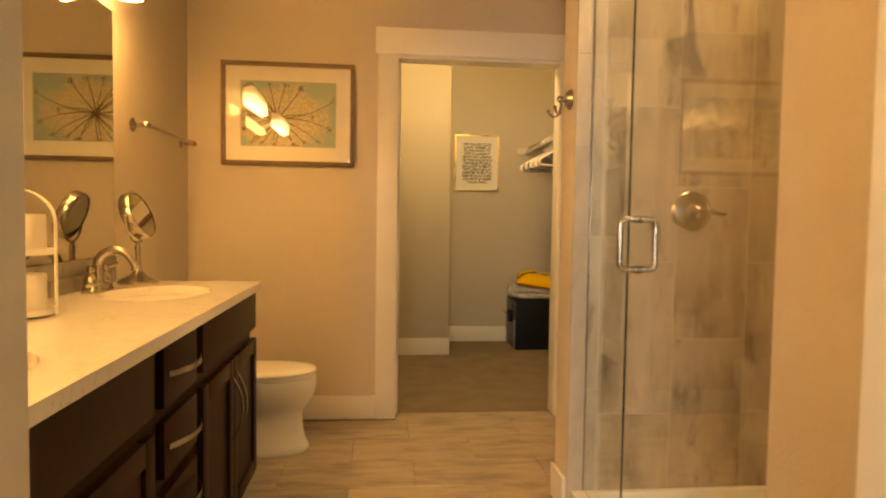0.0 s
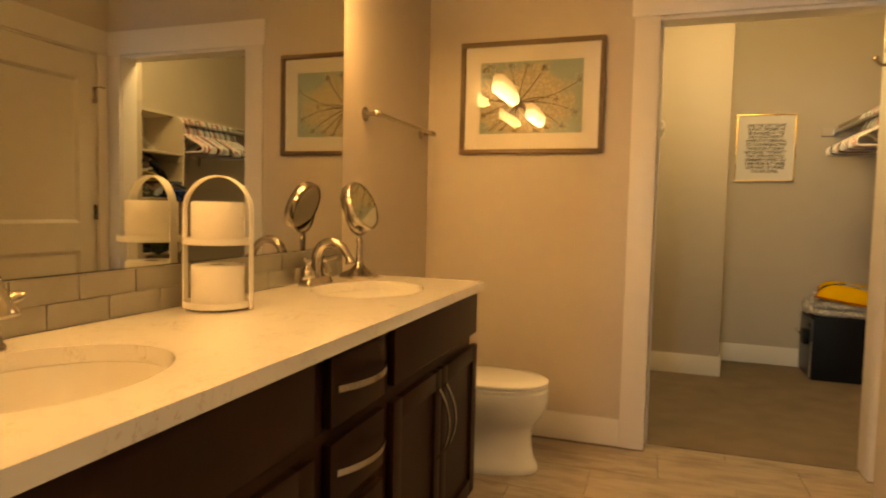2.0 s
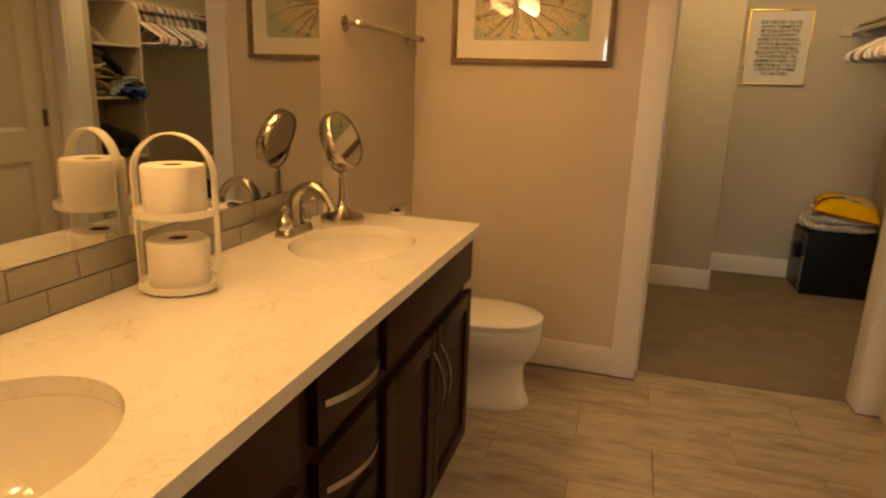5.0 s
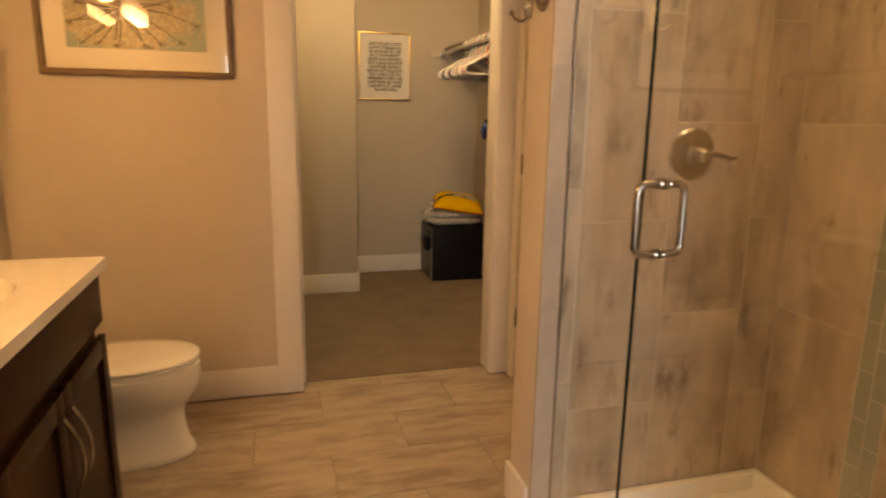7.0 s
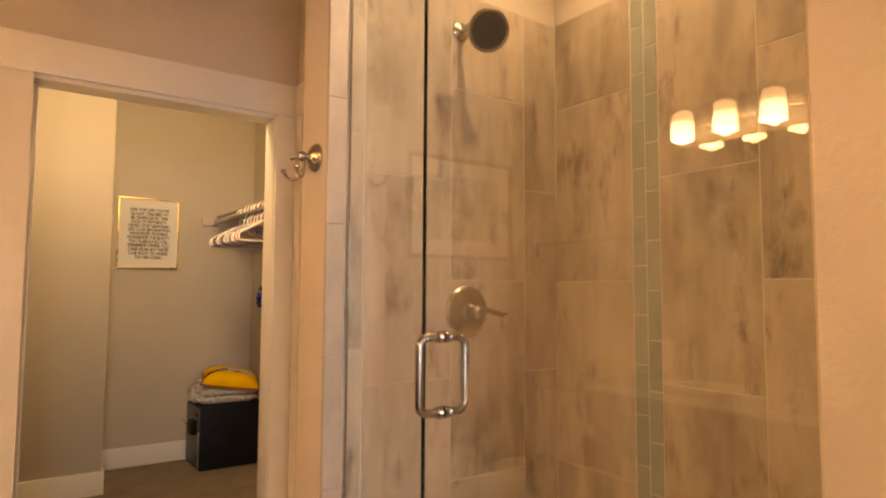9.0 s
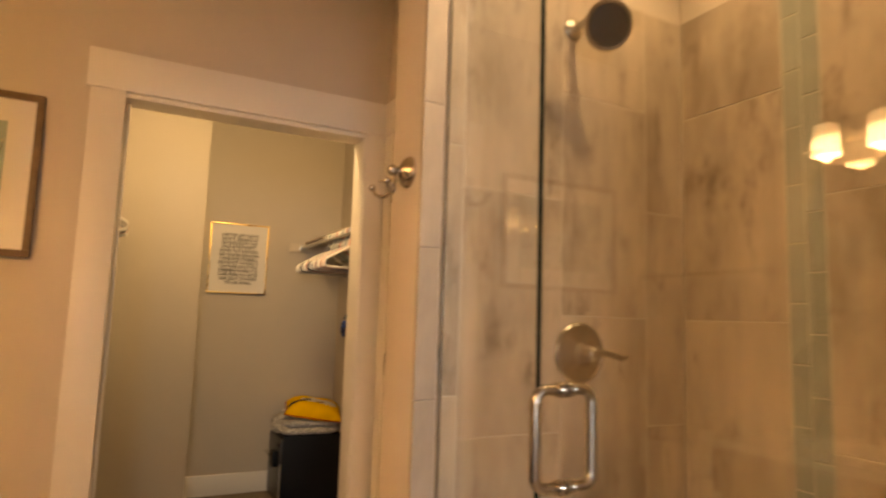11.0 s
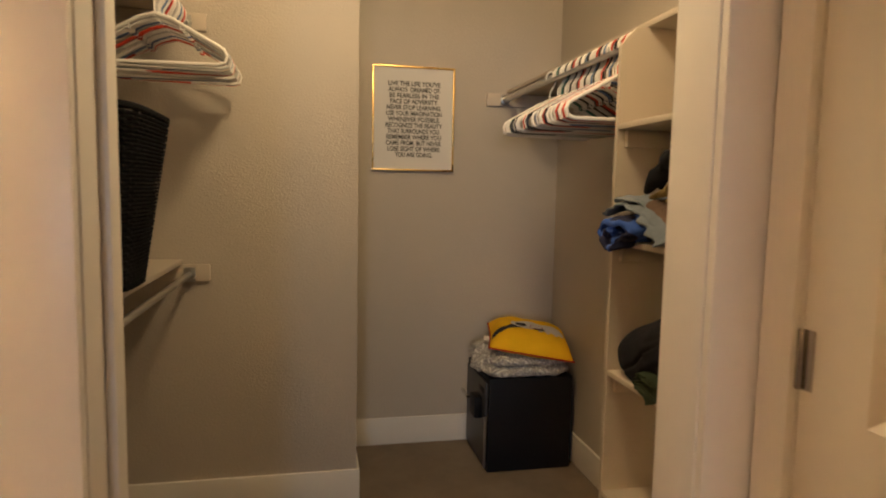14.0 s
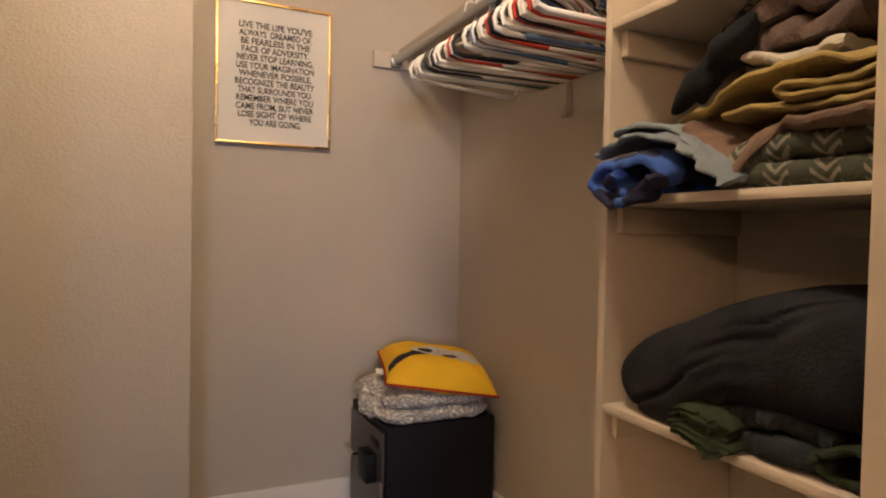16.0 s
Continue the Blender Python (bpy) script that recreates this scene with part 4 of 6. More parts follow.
part("channel", boxes((-0.0055, 0.0055, GY1 - 0.003, STUB_Y0 - 0.0025, GZ0, GZ1)), M_NICKEL, encl, "slim metal wall channel")
HZ0, HZ1, HY = 1.026, 1.186, 2.107
for s, nm in ((-1, "pull_handle"), (1, "pull_handle")):
    bm = bmesh.new()
    d = 0.062 * s
    r = 0.022
    pts = [(0.006 * s, HY, HZ0)] + arc((d - r * s, HY, HZ0 + r), r, -90, 0, 8, (s, 0, 0), (0, 0, 1)) + arc((d - r * s, HY, HZ1 - r), r, 0, 90, 8, (s, 0, 0), (0, 0, 1)) + [(0.006 * s, HY, HZ1)]
    tube(bm, pts, 0.0095, 14)
    for z in (HZ0, HZ1):
        lathe(bm, [(0.0, 0.0), (0.013, 0.0), (0.014, 0.004), (0.011, 0.010), (0.013, 0.014), (0.0, 0.016)], 20, pose(0.0052 * s, HY, z, 0, 90 * s, 0))
    part(nm, bm, M_NICKEL, dr, "brushed nickel D-shaped pull")
for z in (0.4, 2.0):
    part("glass_hinge", boxes((-0.014, 0.014, SHY0 - 0.010, SHY0 + 0.065, z - 0.045, z + 0.045), bevel=0.003), M_NICKEL, dr, "nickel glass hinge")

valve = thing("shower_valve", (1.572, STUB_Y0, 1.222), "round nickel shower valve with a lever handle", "shower valve")
bm = bmesh.new()
RV = pose(0, -0.0005, 0, 90, 0, 0)
lathe(bm, [(0.0, 0.0), (0.080, 0.0), (0.081, 0.004), (0.074, 0.010), (0.070, 0.008), (0.055, 0.013), (0.030, 0.020), (0.026, 0.030)], 48, RV)
part("escutcheon", bm, M_NICKEL, valve, "round stepped nickel plate")
bm = bmesh.new()
lathe(bm, [(0.024, 0.028), (0.025, 0.040), (0.020, 0.060), (0.021, 0.066), (0.012, 0.074), (0.0, 0.075)], 28, RV)
tube(bm, [(0.0, -0.060, 0.0), (0.035, -0.063, 0.004), (0.065, -0.064, -0.002), (0.095, -0.062, -0.010), (0.115, -0.062, -0.006)], 0.0095, 12, taper=[1.2, 1.0, 0.9, 0.8, 0.45])
part("lever", bm, M_NICKEL, valve, "curved nickel lever")
hd = thing("shower_sprayer", (1.545, STUB_Y0, 2.118), "round brushed nickel shower head on a bent arm", "shower head")
bm = bmesh.new()
lathe(bm, [(0.0, 0.0), (0.030, 0.0), (0.030, 0.005), (0.014, 0.014), (0.0, 0.016)], 28, RV)
part("flange", bm, M_NICKEL, hd)
bm = bmesh.new()
tube(bm, [(0, -0.01, 0), (0.004, -0.045, 0.006), (0.012, -0.078, 0.0), (0.019, -0.098, -0.016)], 0.0095, 12)
bmesh.ops.create_uvsphere(bm, u_segments=16, v_segments=10, radius=0.016, matrix=Matrix.Translation((0.021, -0.102, -0.022)))
part("arm", bm, M_NICKEL, hd)
HM = Matrix.Translation((0.021, -0.102, -0.022)) @ pose(0, 0, 0, 118, 0, -22) @ Matrix.Scale(0.83, 4)
bm = bmesh.new()
lathe(bm, [(0.014, 0.005), (0.020, 0.016), (0.050, 0.030), (0.076, 0.040), (0.079, 0.048), (0.075, 0.055), (0.066, 0.054)], 44, HM, cap=False)
part("shell", bm, M_NICKEL, hd)
M_FACE = surface("nozzle_face", (0.035, 0.030, 0.026), 0.5, var=0.2, fine=150.0, relief=0.2)
bm = bmesh.new()
lathe(bm, [(0.067, 0.0535), (0.040, 0.055), (0.0, 0.055)], 40, HM, cap=False)
for ring, cnt in ((0.018, 8), (0.034, 14), (0.052, 22)):
    for k in range(cnt):
        a = 2 * pi * k / cnt
        lathe(bm, [(0.0022, 0.054), (0.0018, 0.0575), (0.0, 0.0578)], 6, HM @ Matrix.Translation((ring * cos(a), ring * sin(a), 0)), cap=False)
part("nozzle_plate", bm, M_FACE, hd, "dark rubber nozzle plate")
dl = thing("recessed_light", (1.56, 2.12, CEIL), "round recessed ceiling light over the shower", "ceiling light")
bm = bmesh.new()
lathe(bm, [(0.060, -0.001), (0.085, -0.002), (0.088, -0.006), (0.062, -0.010), (0.060, -0.001)], 36, cap=False)
part("trim_ring", bm, M_TRIM, dl)

# ---- tiles (pieces) ----
TG = 0.003


def tile_piece(w, d, h, bevel=0.0012):
    bm = bmesh.new()
    box(bm, -w / 2, w / 2, -d / 2, d / 2, -h / 2, h / 2, bevel, 1)
    return bm


tile_meshes = {}


def tile_at(name, parent, mat, x0, x1, y0, y1, z0, z1):
    key = (round(x1 - x0, 4), round(y1 - y0, 4), round(z1 - z0, 4), mat.name)
    if key not in tile_meshes:
        tile_meshes[key] = mesh_from("tile", tile_piece(x1 - x0, y1 - y0, z1 - z0), mat)
    ob = new(name, tile_meshes[key])
    ob.parent = parent
    ob.matrix_basis = Matrix.Translation(((x0 + x1) / 2, (y0 + y1) / 2, (z0 + z1) / 2))
    return ob


# floor: 0.61 x 0.305 planks in running bond
row = 0
y = 3.80
while y > ENT_Y0 - 0.2:
    y1r = 3.922 if row == 0 else y + 0.0
    y0r = y if row == 0 else y - 0.305
    if row > 0:
        y -= 0.305
    ya, yb = max(y0r, ENT_Y0) + TG / 2, y1r - TG / 2
    x = 0.206 - 0.61 * 3 + (0.305 if row % 2 == 0 else 0.0) - (0.0 if row else 0.305)
    if row == 1:
        x = 0.506 - 0.61 * 3
    elif row > 1:
        x = (0.206 if row % 2 == 0 else 0.506) - 0.61 * 3
    x += rng.uniform(-0.004, 0.004)
    while x < XR and yb - ya > 0.02:
        xa, xb = max(x, XL) + TG / 2, min(x + 0.61, XR) - TG / 2
        if y1r > YB - 0.03:
            xa, xb = max(xa, OP_X0 + 0.004), min(xb, OP_X1 - 0.004)
        if yb > ENT_Y1 and xb - xa > 0.03 or (xb - xa > 0.03 and xa > ENT_X0 - 0.6):
            tile_at("tile", floor, M_FTILE, xa, xb, ya, yb, -0.006, 0.0)
        x += 0.61
    row += 1

wall_tiles = structure("wall_shower_tile", boxes((STUB_X + 0.02, SHX, STUB_Y0 + 0.0012, STUB_Y0 + 0.0115, 0.0, 2.245), (SHX + 0.0012, SHX + 0.0115, SHY0 - 0.004, STUB_Y0, 0.0, 2.245), (STUB_X + 0.02, SHX, SHY0 - 0.0115, SHY0 - 0.0012, 0.0, 2.245)), M_SGROUT, "wood-look porcelain tile walls of the shower", "shower wall")


def tile_column(plane, a, b, first, top=2.245):
    z = first
    while z < top:
        za, zb = max(z, 0.10) + TG / 2, min(z + 0.61, top) - TG / 2
        if zb - za > 0.03:
            if plane == "far":
                tile_at("tile", wall_tiles, M_STILE, a + TG / 2, b - TG / 2, STUB_Y0, STUB_Y0 + 0.006, za, zb)
            elif plane == "near":
                tile_at("tile", wall_tiles, M_STILE, a + TG / 2, b - TG / 2, SHY0 - 0.006, SHY0, za, zb)
            else:
                tile_at("tile", wall_tiles, M_STILE, SHX, SHX + 0.006, a + TG / 2, b - TG / 2, za, zb)
        z += 0.61


for p in ("far", "near"):
    tile_column(p, 1.145, 1.208, 1.02 - 1.22 + 0.1)
    tile_column(p, 1.208, 1.513, 1.02 - 1.22)
    tile_column(p, 1.513, 1.818, 1.32 - 1.83)
    tile_column(p, 1.818, SHX - 0.001, 1.02 - 1.22)
tile_column("back", 2.242, 2.569, 1.32 - 1.83)
tile_column("back", 1.840, 2.143, 1.02 - 1.22)
tile_column("back", 1.535, 1.840, 1.32 - 1.83)
tile_column("back", SHY0 + 0.001, 1.535, 1.02 - 1.22)
for c in range(2):
    z = 0.167 if c else 0.092
    while z < 2.245:
        za, zb = max(z, 0.10) + 0.0015, min(z + 0.150, 2.245) - 0.0015
        if zb - za > 0.02:
            tile_at("mosaic_tile", wall_tiles, M_MOSAIC, SHX, SHX + 0.006, 2.1445 + 0.049 * c, 2.1445 + 0.049 * c + 0.0465, za, zb)
        z += 0.150
# bullnose trim at the outer tile edge
z = 1.112 - 0.3555 * 4
while z < 2.245:
    za, zb = max(z, 0.0) + 0.0006, min(z + 0.3555, 2.245) - 0.0006
    if zb - za > 0.02:
        tile_at("bullnose_tile", wall_tiles, M_BULLNOSE, STUB_X - 0.003, 1.143, STUB_Y0 - 0.002, STUB_Y0 + 0.0115, za, zb)
    z += 0.3555


# ---- closet ----
# shelf tower and rods on the side wall
tower = thing("closet_shelving", (CXR, 4.70, 0), "cream painted built-in closet shelf tower", "shelving")
SD = 0.378


def cl(name, specs, mat, parent, label="", bevel=0.003):
    bm = boxes(*specs, bevel=bevel)
    bmesh.ops.translate(bm, verts=bm.verts, vec=(-CXR, -4.70, 0))
    return part(name, bm, mat, parent, label)


bm = bmesh.new()
prof = [(CXR - 0.001, 0.005), (1.662, 0.005), (1.662, 1.808), (1.712, 1.864), (CXR - 0.001, 1.864)]
va = [bm.verts.new((x - CXR, 0.0, z)) for x, z in prof]
vb = [bm.verts.new((x - CXR, 0.018, z)) for x, z in prof]
bm.faces.new(va)
bm.faces.new(list(reversed(vb)))
for k in range(5):
    bm.faces.new((va[k], va[(k + 1) % 5], vb[(k + 1) % 5], vb[k]))
part("side_panel", bm, M_SHELF, tower)
SHELF_Z = (0.40, 0.800, 1.218, 1.572)
for z in SHELF_Z:
    bm = boxes((1.660 - CXR, -0.001, RET_Y + 0.002 - 4.70, -0.001, z - 0.019, z), bevel=0.006)
    part("shelf", bm, M_SHELF, tower)
    cl("cleat", [(1.685, CXR - 0.002, 4.681, 4.699, z - 0.072, z - 0.0195)], M_SHELF, tower)
    cl("cleat", [(CXR - 0.019, CXR - 0.001, RET_Y + 0.002, 4.68, z - 0.072, z - 0.0195)], M_SHELF, tower)
top = solid("closet_top_shelf", boxes((1.745, CXR - 0.001, RET_Y + 0.002, YT - 0.001, 1.866, 1.886), bevel=0.005), M_SHELF, "cream painted long closet shelf above the rod", "shelf")
M_STEEL = surface("galvanised_steel", (0.55, 0.55, 0.54), 0.30, metal=1.0, var=0.06, fine=120.0)


def rod(x, y0, y1, z, label, r=0.016):
    th = thing("closet_rod", (x, y0, z), label, "closet rod", "closet rods")
    bm = bmesh.new()
    tube(bm, [(0, 0.002, 0), (0, y1 - y0 - 0.022, 0)], r, 16)
    part("bar", bm, M_STEEL, th, "galvanised steel tube")
    bm = boxes((-0.022, 0.022, y1 - y0 - 0.0215, y1 - y0 - 0.0185, -0.03, 0.028))
    tube(bm, arc((0, y1 - y0 - 0.03, 0), 0.020, 180, 360, 10, (1, 0, 0), (0, 0, 1)), 0.006, 6)
    part("socket", bm, M_STEEL, th, "steel rod socket")
    return th


rod(1.728, 4.719, YT, 1.832, "galvanised steel closet rod crowded with hangers")
solid("rod_cleat", boxes((1.634, CXR - 0.02, YT - 0.018, YT - 0.0005, 1.800, 1.8645), bevel=0.002), M_SHELF, "cream painted cleat board on the closet wall", "cleat", "rod cleats")
bm = boxes((CXR - 0.022, CXR - 0.001, 5.335, 5.372, 1.52, 1.864))
box(bm, 1.74, CXR - 0.022, 5.35, 5.354, 1.842, 1.864)
solid("shelf_bracket", bm, M_SHELF, "cream painted shelf bracket on the closet wall", "bracket")
# left side: double hanging
for zr, zs in ((1.005, 1.045), (1.975, 2.015)):
    rod(0.268, YC, JOG_Y, zr, "galvanised steel closet rod below a painted shelf", 0.0115)
    solid("closet_side_shelf", boxes((CXL + 0.001, 0.238, YC + 0.001, JOG_Y - 0.001, zs - 0.001, zs + 0.018), bevel=0.004), M_SHELF, "cream painted closet shelf over the rod", "shelf", "side shelves")
    solid("rod_cleat", boxes((CXL + 0.001, 0.343, JOG_Y - 0.018, JOG_Y - 0.0005, zr - 0.027, zs - 0.0015), bevel=0.002), M_SHELF, "cream painted cleat board on the closet wall", "cleat", "rod cleats")


# hangers
def hanger_mesh(name, mat):
    """Tubular plastic hanger across x, hook at the origin's height."""
    bm = bmesh.new()
    hook = arc((0, 0, -0.006), 0.024, -20, 190, 12, (1, 0, 0), (0, 0, 1))
    tube(bm, [(0.0, 0, -0.085), (0.0, 0, -0.050), (0.012, 0, -0.034), (0.0225, 0, -0.018)] + hook[1:], 0.0034, 7)
    w = 0.215
    pts = [(0.0, 0, -0.078), (0.05, 0, -0.090), (w - 0.03, 0, -0.150), (w - 0.008, 0, -0.160), (w, 0, -0.175), (w - 0.006, 0, -0.192), (w - 0.03, 0, -0.197),
           (-w + 0.03, 0, -0.197), (-w + 0.006, 0, -0.192), (-w, 0, -0.175), (-w + 0.008, 0, -0.160), (-w + 0.03, 0, -0.150), (-0.05, 0, -0.090)]
    tube(bm, pts, 0.0052, 8, closed=True)
    for s in (-1, 1):
        tube(bm, [(0.075 * s, 0, -0.104), (0.077 * s, 0, -0.116), (0.090 * s, 0, -0.116)], 0.003, 6)
    bmesh.ops.scale(bm, vec=(1, 1, 1.26), verts=bm.verts)
    return mesh_from(name, bm, mat)


PLASTIC = {
    "white": surface("white_plastic", (0.78, 0.75, 0.71), 0.35, var=0.02),
    "black": surface("black_plastic", (0.012, 0.012, 0.013), 0.35, var=0.1),
    "red": surface("red_plastic", (0.55, 0.05, 0.025), 0.35, var=0.05),
    "blue": surface("blue_plastic", (0.10, 0.17, 0.33), 0.35, var=0.05),
    "green": surface("green_plastic", (0.02, 0.16, 0.13), 0.35, var=0.05),
    "grey": surface("grey_plastic", (0.45, 0.44, 0.43), 0.35, var=0.05),
}
HANG = {c: hanger_mesh("hanger", m) for c, m in PLASTIC.items()}
rng = random.Random(11)


def hang(color, x, y, z, turn, sway):
    ob = new("clothes_hanger", HANG[color])
    ob.matrix_world = pose(x, y, z + 0.016 - 0.014, sway, 0, turn)
    return tagged(ob, f"{color} plastic tube hanger on the closet rod", "hanger", "clothes hangers")


order = ["white", "white", "red", "white", "white", "black", "red", "white", "white", "blue", "white", "black", "red", "white", "white", "white", "black", "blue", "white", "white", "black", "white", "white", "red", "black", "white", "white", "black", "white", "white", "white", "black", "green", "white", "white"]
for k, c in enumerate(order):
    hang(c, 1.728, 4.742 + 0.0182 * k + rng.uniform(-0.004, 0.004), 1.832 + 0.004, rng.uniform(-7, 7), rng.uniform(-4, 4))
hang("white", 1.728, 5.445, 1.836, 12, 3)
for k in range(16):
    hang(["white", "grey", "white", "white", "blue", "white", "red", "white"][k % 8], 0.268, 5.03 + 0.024 * k + rng.uniform(-0.004, 0.004), 1.979, rng.uniform(-8, 8), rng.uniform(-4, 4))

# framed sayings poster
TX0, TX1, TZ0, TZ1 = 1.037, 1.459, 1.452, 1.977
M_POSTER = surface("poster_paper", (0.70, 0.68, 0.65), 0.6, var=0.01, coat=0.4)
M_POSTERINK = surface("poster_ink", (0.018, 0.016, 0.015), 0.8, var=0.02, coat=0.4)
for pm in (M_POSTER, M_POSTERINK):
    pm.node_tree.nodes["Principled BSDF"].inputs["Coat Roughness"].default_value = 0.02
po = thing("framed_poster", (TX0, YT - 0.001, TZ0), "thin gold framed white poster with dark block lettering", "poster")
TW, TH = TX1 - TX0, TZ1 - TZ0
part("frame", frame_bars(TW, TH, 0.0085, 0.022, 0.0015), M_GOLD, po, "thin polished gold frame")
part("paper", boxes((0.007, TW - 0.007, -0.012, -0.003, 0.007, TH - 0.007)), M_POSTER, po, "white poster paper")
LINES = ["LIVE THE LIFE YOU'VE", "ALWAYS  DREAMED OF.", "BE FEARLESS IN THE", "FACE OF ADVERSITY.", "NEVER STOP LEARNING.", "USE YOUR IMAGINATION", "WHENEVER POSSIBLE.", "RECOGNIZE THE BEAUTY", "THAT SURROUNDS YOU.", "REMEMBER WHERE YOU", "CAME FROM, BUT NEVER", "LOSE SIGHT OF WHERE", "YOU ARE GOING."]
WID = [0.268, 0.268, 0.255, 0.248, 0.282, 0.286, 0.268, 0.292, 0.272, 0.284, 0.286, 0.270, 0.192]


def text_part(body, width, height, cx, y, z, parent, mat, bold=0.0):
    cu = bpy.data.curves.new("lettering", "FONT")
    cu.body, cu.align_x, cu.extrude, cu.offset = body, "CENTER", 0.0, bold
    tmp = new("lettering", cu)
    bpy.context.view_layer.update()
    me = bpy.data.meshes.new_from_object(tmp.evaluated_get(bpy.context.evaluated_depsgraph_get()))
    bpy.data.objects.remove(tmp)
    xs = [v.co.x for v in me.vertices]
    ys = [v.co.y for v in me.vertices]
    kx, ky, mx = width / (max(xs) - min(xs)), height / 0.70, (max(xs) + min(xs)) / 2
    for v in me.vertices:
        v.co = Vector((cx + (v.co.x - mx) * kx, y, z + v.co.y * ky))
    me.materials.clear()
    me.materials.append(mat)
    ob = new("lettering", me)
    ob.parent = parent
    return ob


for k, (line, w) in enumerate(zip(LINES, WID)):
    text_part(line, w, 0.0225, TW / 2 + 0.003, -0.0128, TH - 0.098 - 0.0297 * k, po, M_POSTERINK, 0.026)

# safe
SX0, SX1, SY0, SY1, SZ = 1.562, 1.990, 5.690, 6.095, 0.466
safe = thing("floor_safe", (SX0, SY0, 0.004), "black steel home safe standing on the carpet", "safe")
part("body", boxes((0.006, SX1 - SX0, 0, SY1 - SY0, 0, SZ - 0.004), bevel=0.004), M_BLACK, safe)
sd = part("door", boxes((-0.004, 0.0055, 0.022, SY1 - SY0 - 0.018, 0.02, SZ - 0.03), bevel=0.003), M_SAFEDOOR, safe, "dark grey safe door")
bm = boxes((-0.0065, -0.0035, 0.055, 0.145, 0.375, 0.400), bevel=0.001)
part("badge", bm, M_BLACK, sd, "small blank badge plate")
bm = bmesh.new()
box(bm, -0.045, -0.004, 0.075, 0.175, 0.245, 0.350, 0.008)
part("keypad_housing", bm, M_BLACK, sd, "black keypad housing")
bm = bmesh.new()
lathe(bm, [(0.0, 0.0), (0.020, 0.0), (0.020, 0.008), (0.012, 0.012), (0.010, 0.040), (0.0, 0.042)], 20, pose(-0.004, 0.235, 0.305, 0, -90, 0))
tube(bm, [(-0.040, 0.235, 0.305), (-0.048, 0.26, 0.312), (-0.050, 0.30, 0.318), (-0.048, 0.325, 0.316)], 0.009, 10, taper=[1.0, 0.9, 1.1, 0.7])
part("lever", bm, M_CHROME, sd, "chrome turning lever")
bm = bmesh.new()
lathe(bm, [(0.006, 0.02), (0.006, 0.262), (0.009, 0.264), (0.009, 0.272), (0.0, 0.274)], 14, Matrix.Translation((-0.006, 0.014, 0)))
part("hinge_pin", bm, M_STEEL, safe, "steel hinge pin")


# soft things
def cloth_blob(center, size, power=2.6, amp=0.012, freq=9.0, seed=0.0, flat=None, nu=56, nv=28, crease=0.0):
    """Stuffed or draped shape: superellipsoid with noise folds; flat: z below which it is pressed flat."""
    bm = bmesh.new()

    def sp(v, p):
        return math.copysign(abs(v) ** (2.0 / p), v)

    rows = []
    for j in range(1, nv):
        ph = -pi / 2 + pi * j / nv
        ring = []
        for i in range(nu):
            th = 2 * pi * i / nu
            x, y, z = sp(cos(ph), power) * sp(cos(th), power), sp(cos(ph), power) * sp(sin(th), power), sp(sin(ph), 2.0)
            p = Vector((x * size[0], y * size[1], z * size[2]))
            n = noise.noise(p * freq + Vector((seed, seed * 2, 0))) + 0.5 * noise.noise(p * freq * 2.7 + Vector((seed, 0, seed)))
            p += p.normalized() * (amp * n - crease * max(0.0, 1 - 5.0 * abs(noise.noise(Vector((p.x * 5, p.y * 4 + p.z * 5, seed))))))
            p = Vector(center) + p
            if flat is not None and p.z < flat:
                p.z = flat + 0.0005
            ring.append(bm.verts.new(p))
        rows.append(ring)
    for a, b in zip(rows, rows[1:]):
        for k in range(nu):
            bm.faces.new((a[k], a[(k + 1) % nu], b[(k + 1) % nu], b[k]))
    bm.faces.new(list(reversed(rows[0])))
    bm.faces.new(rows[-1])
    return bm


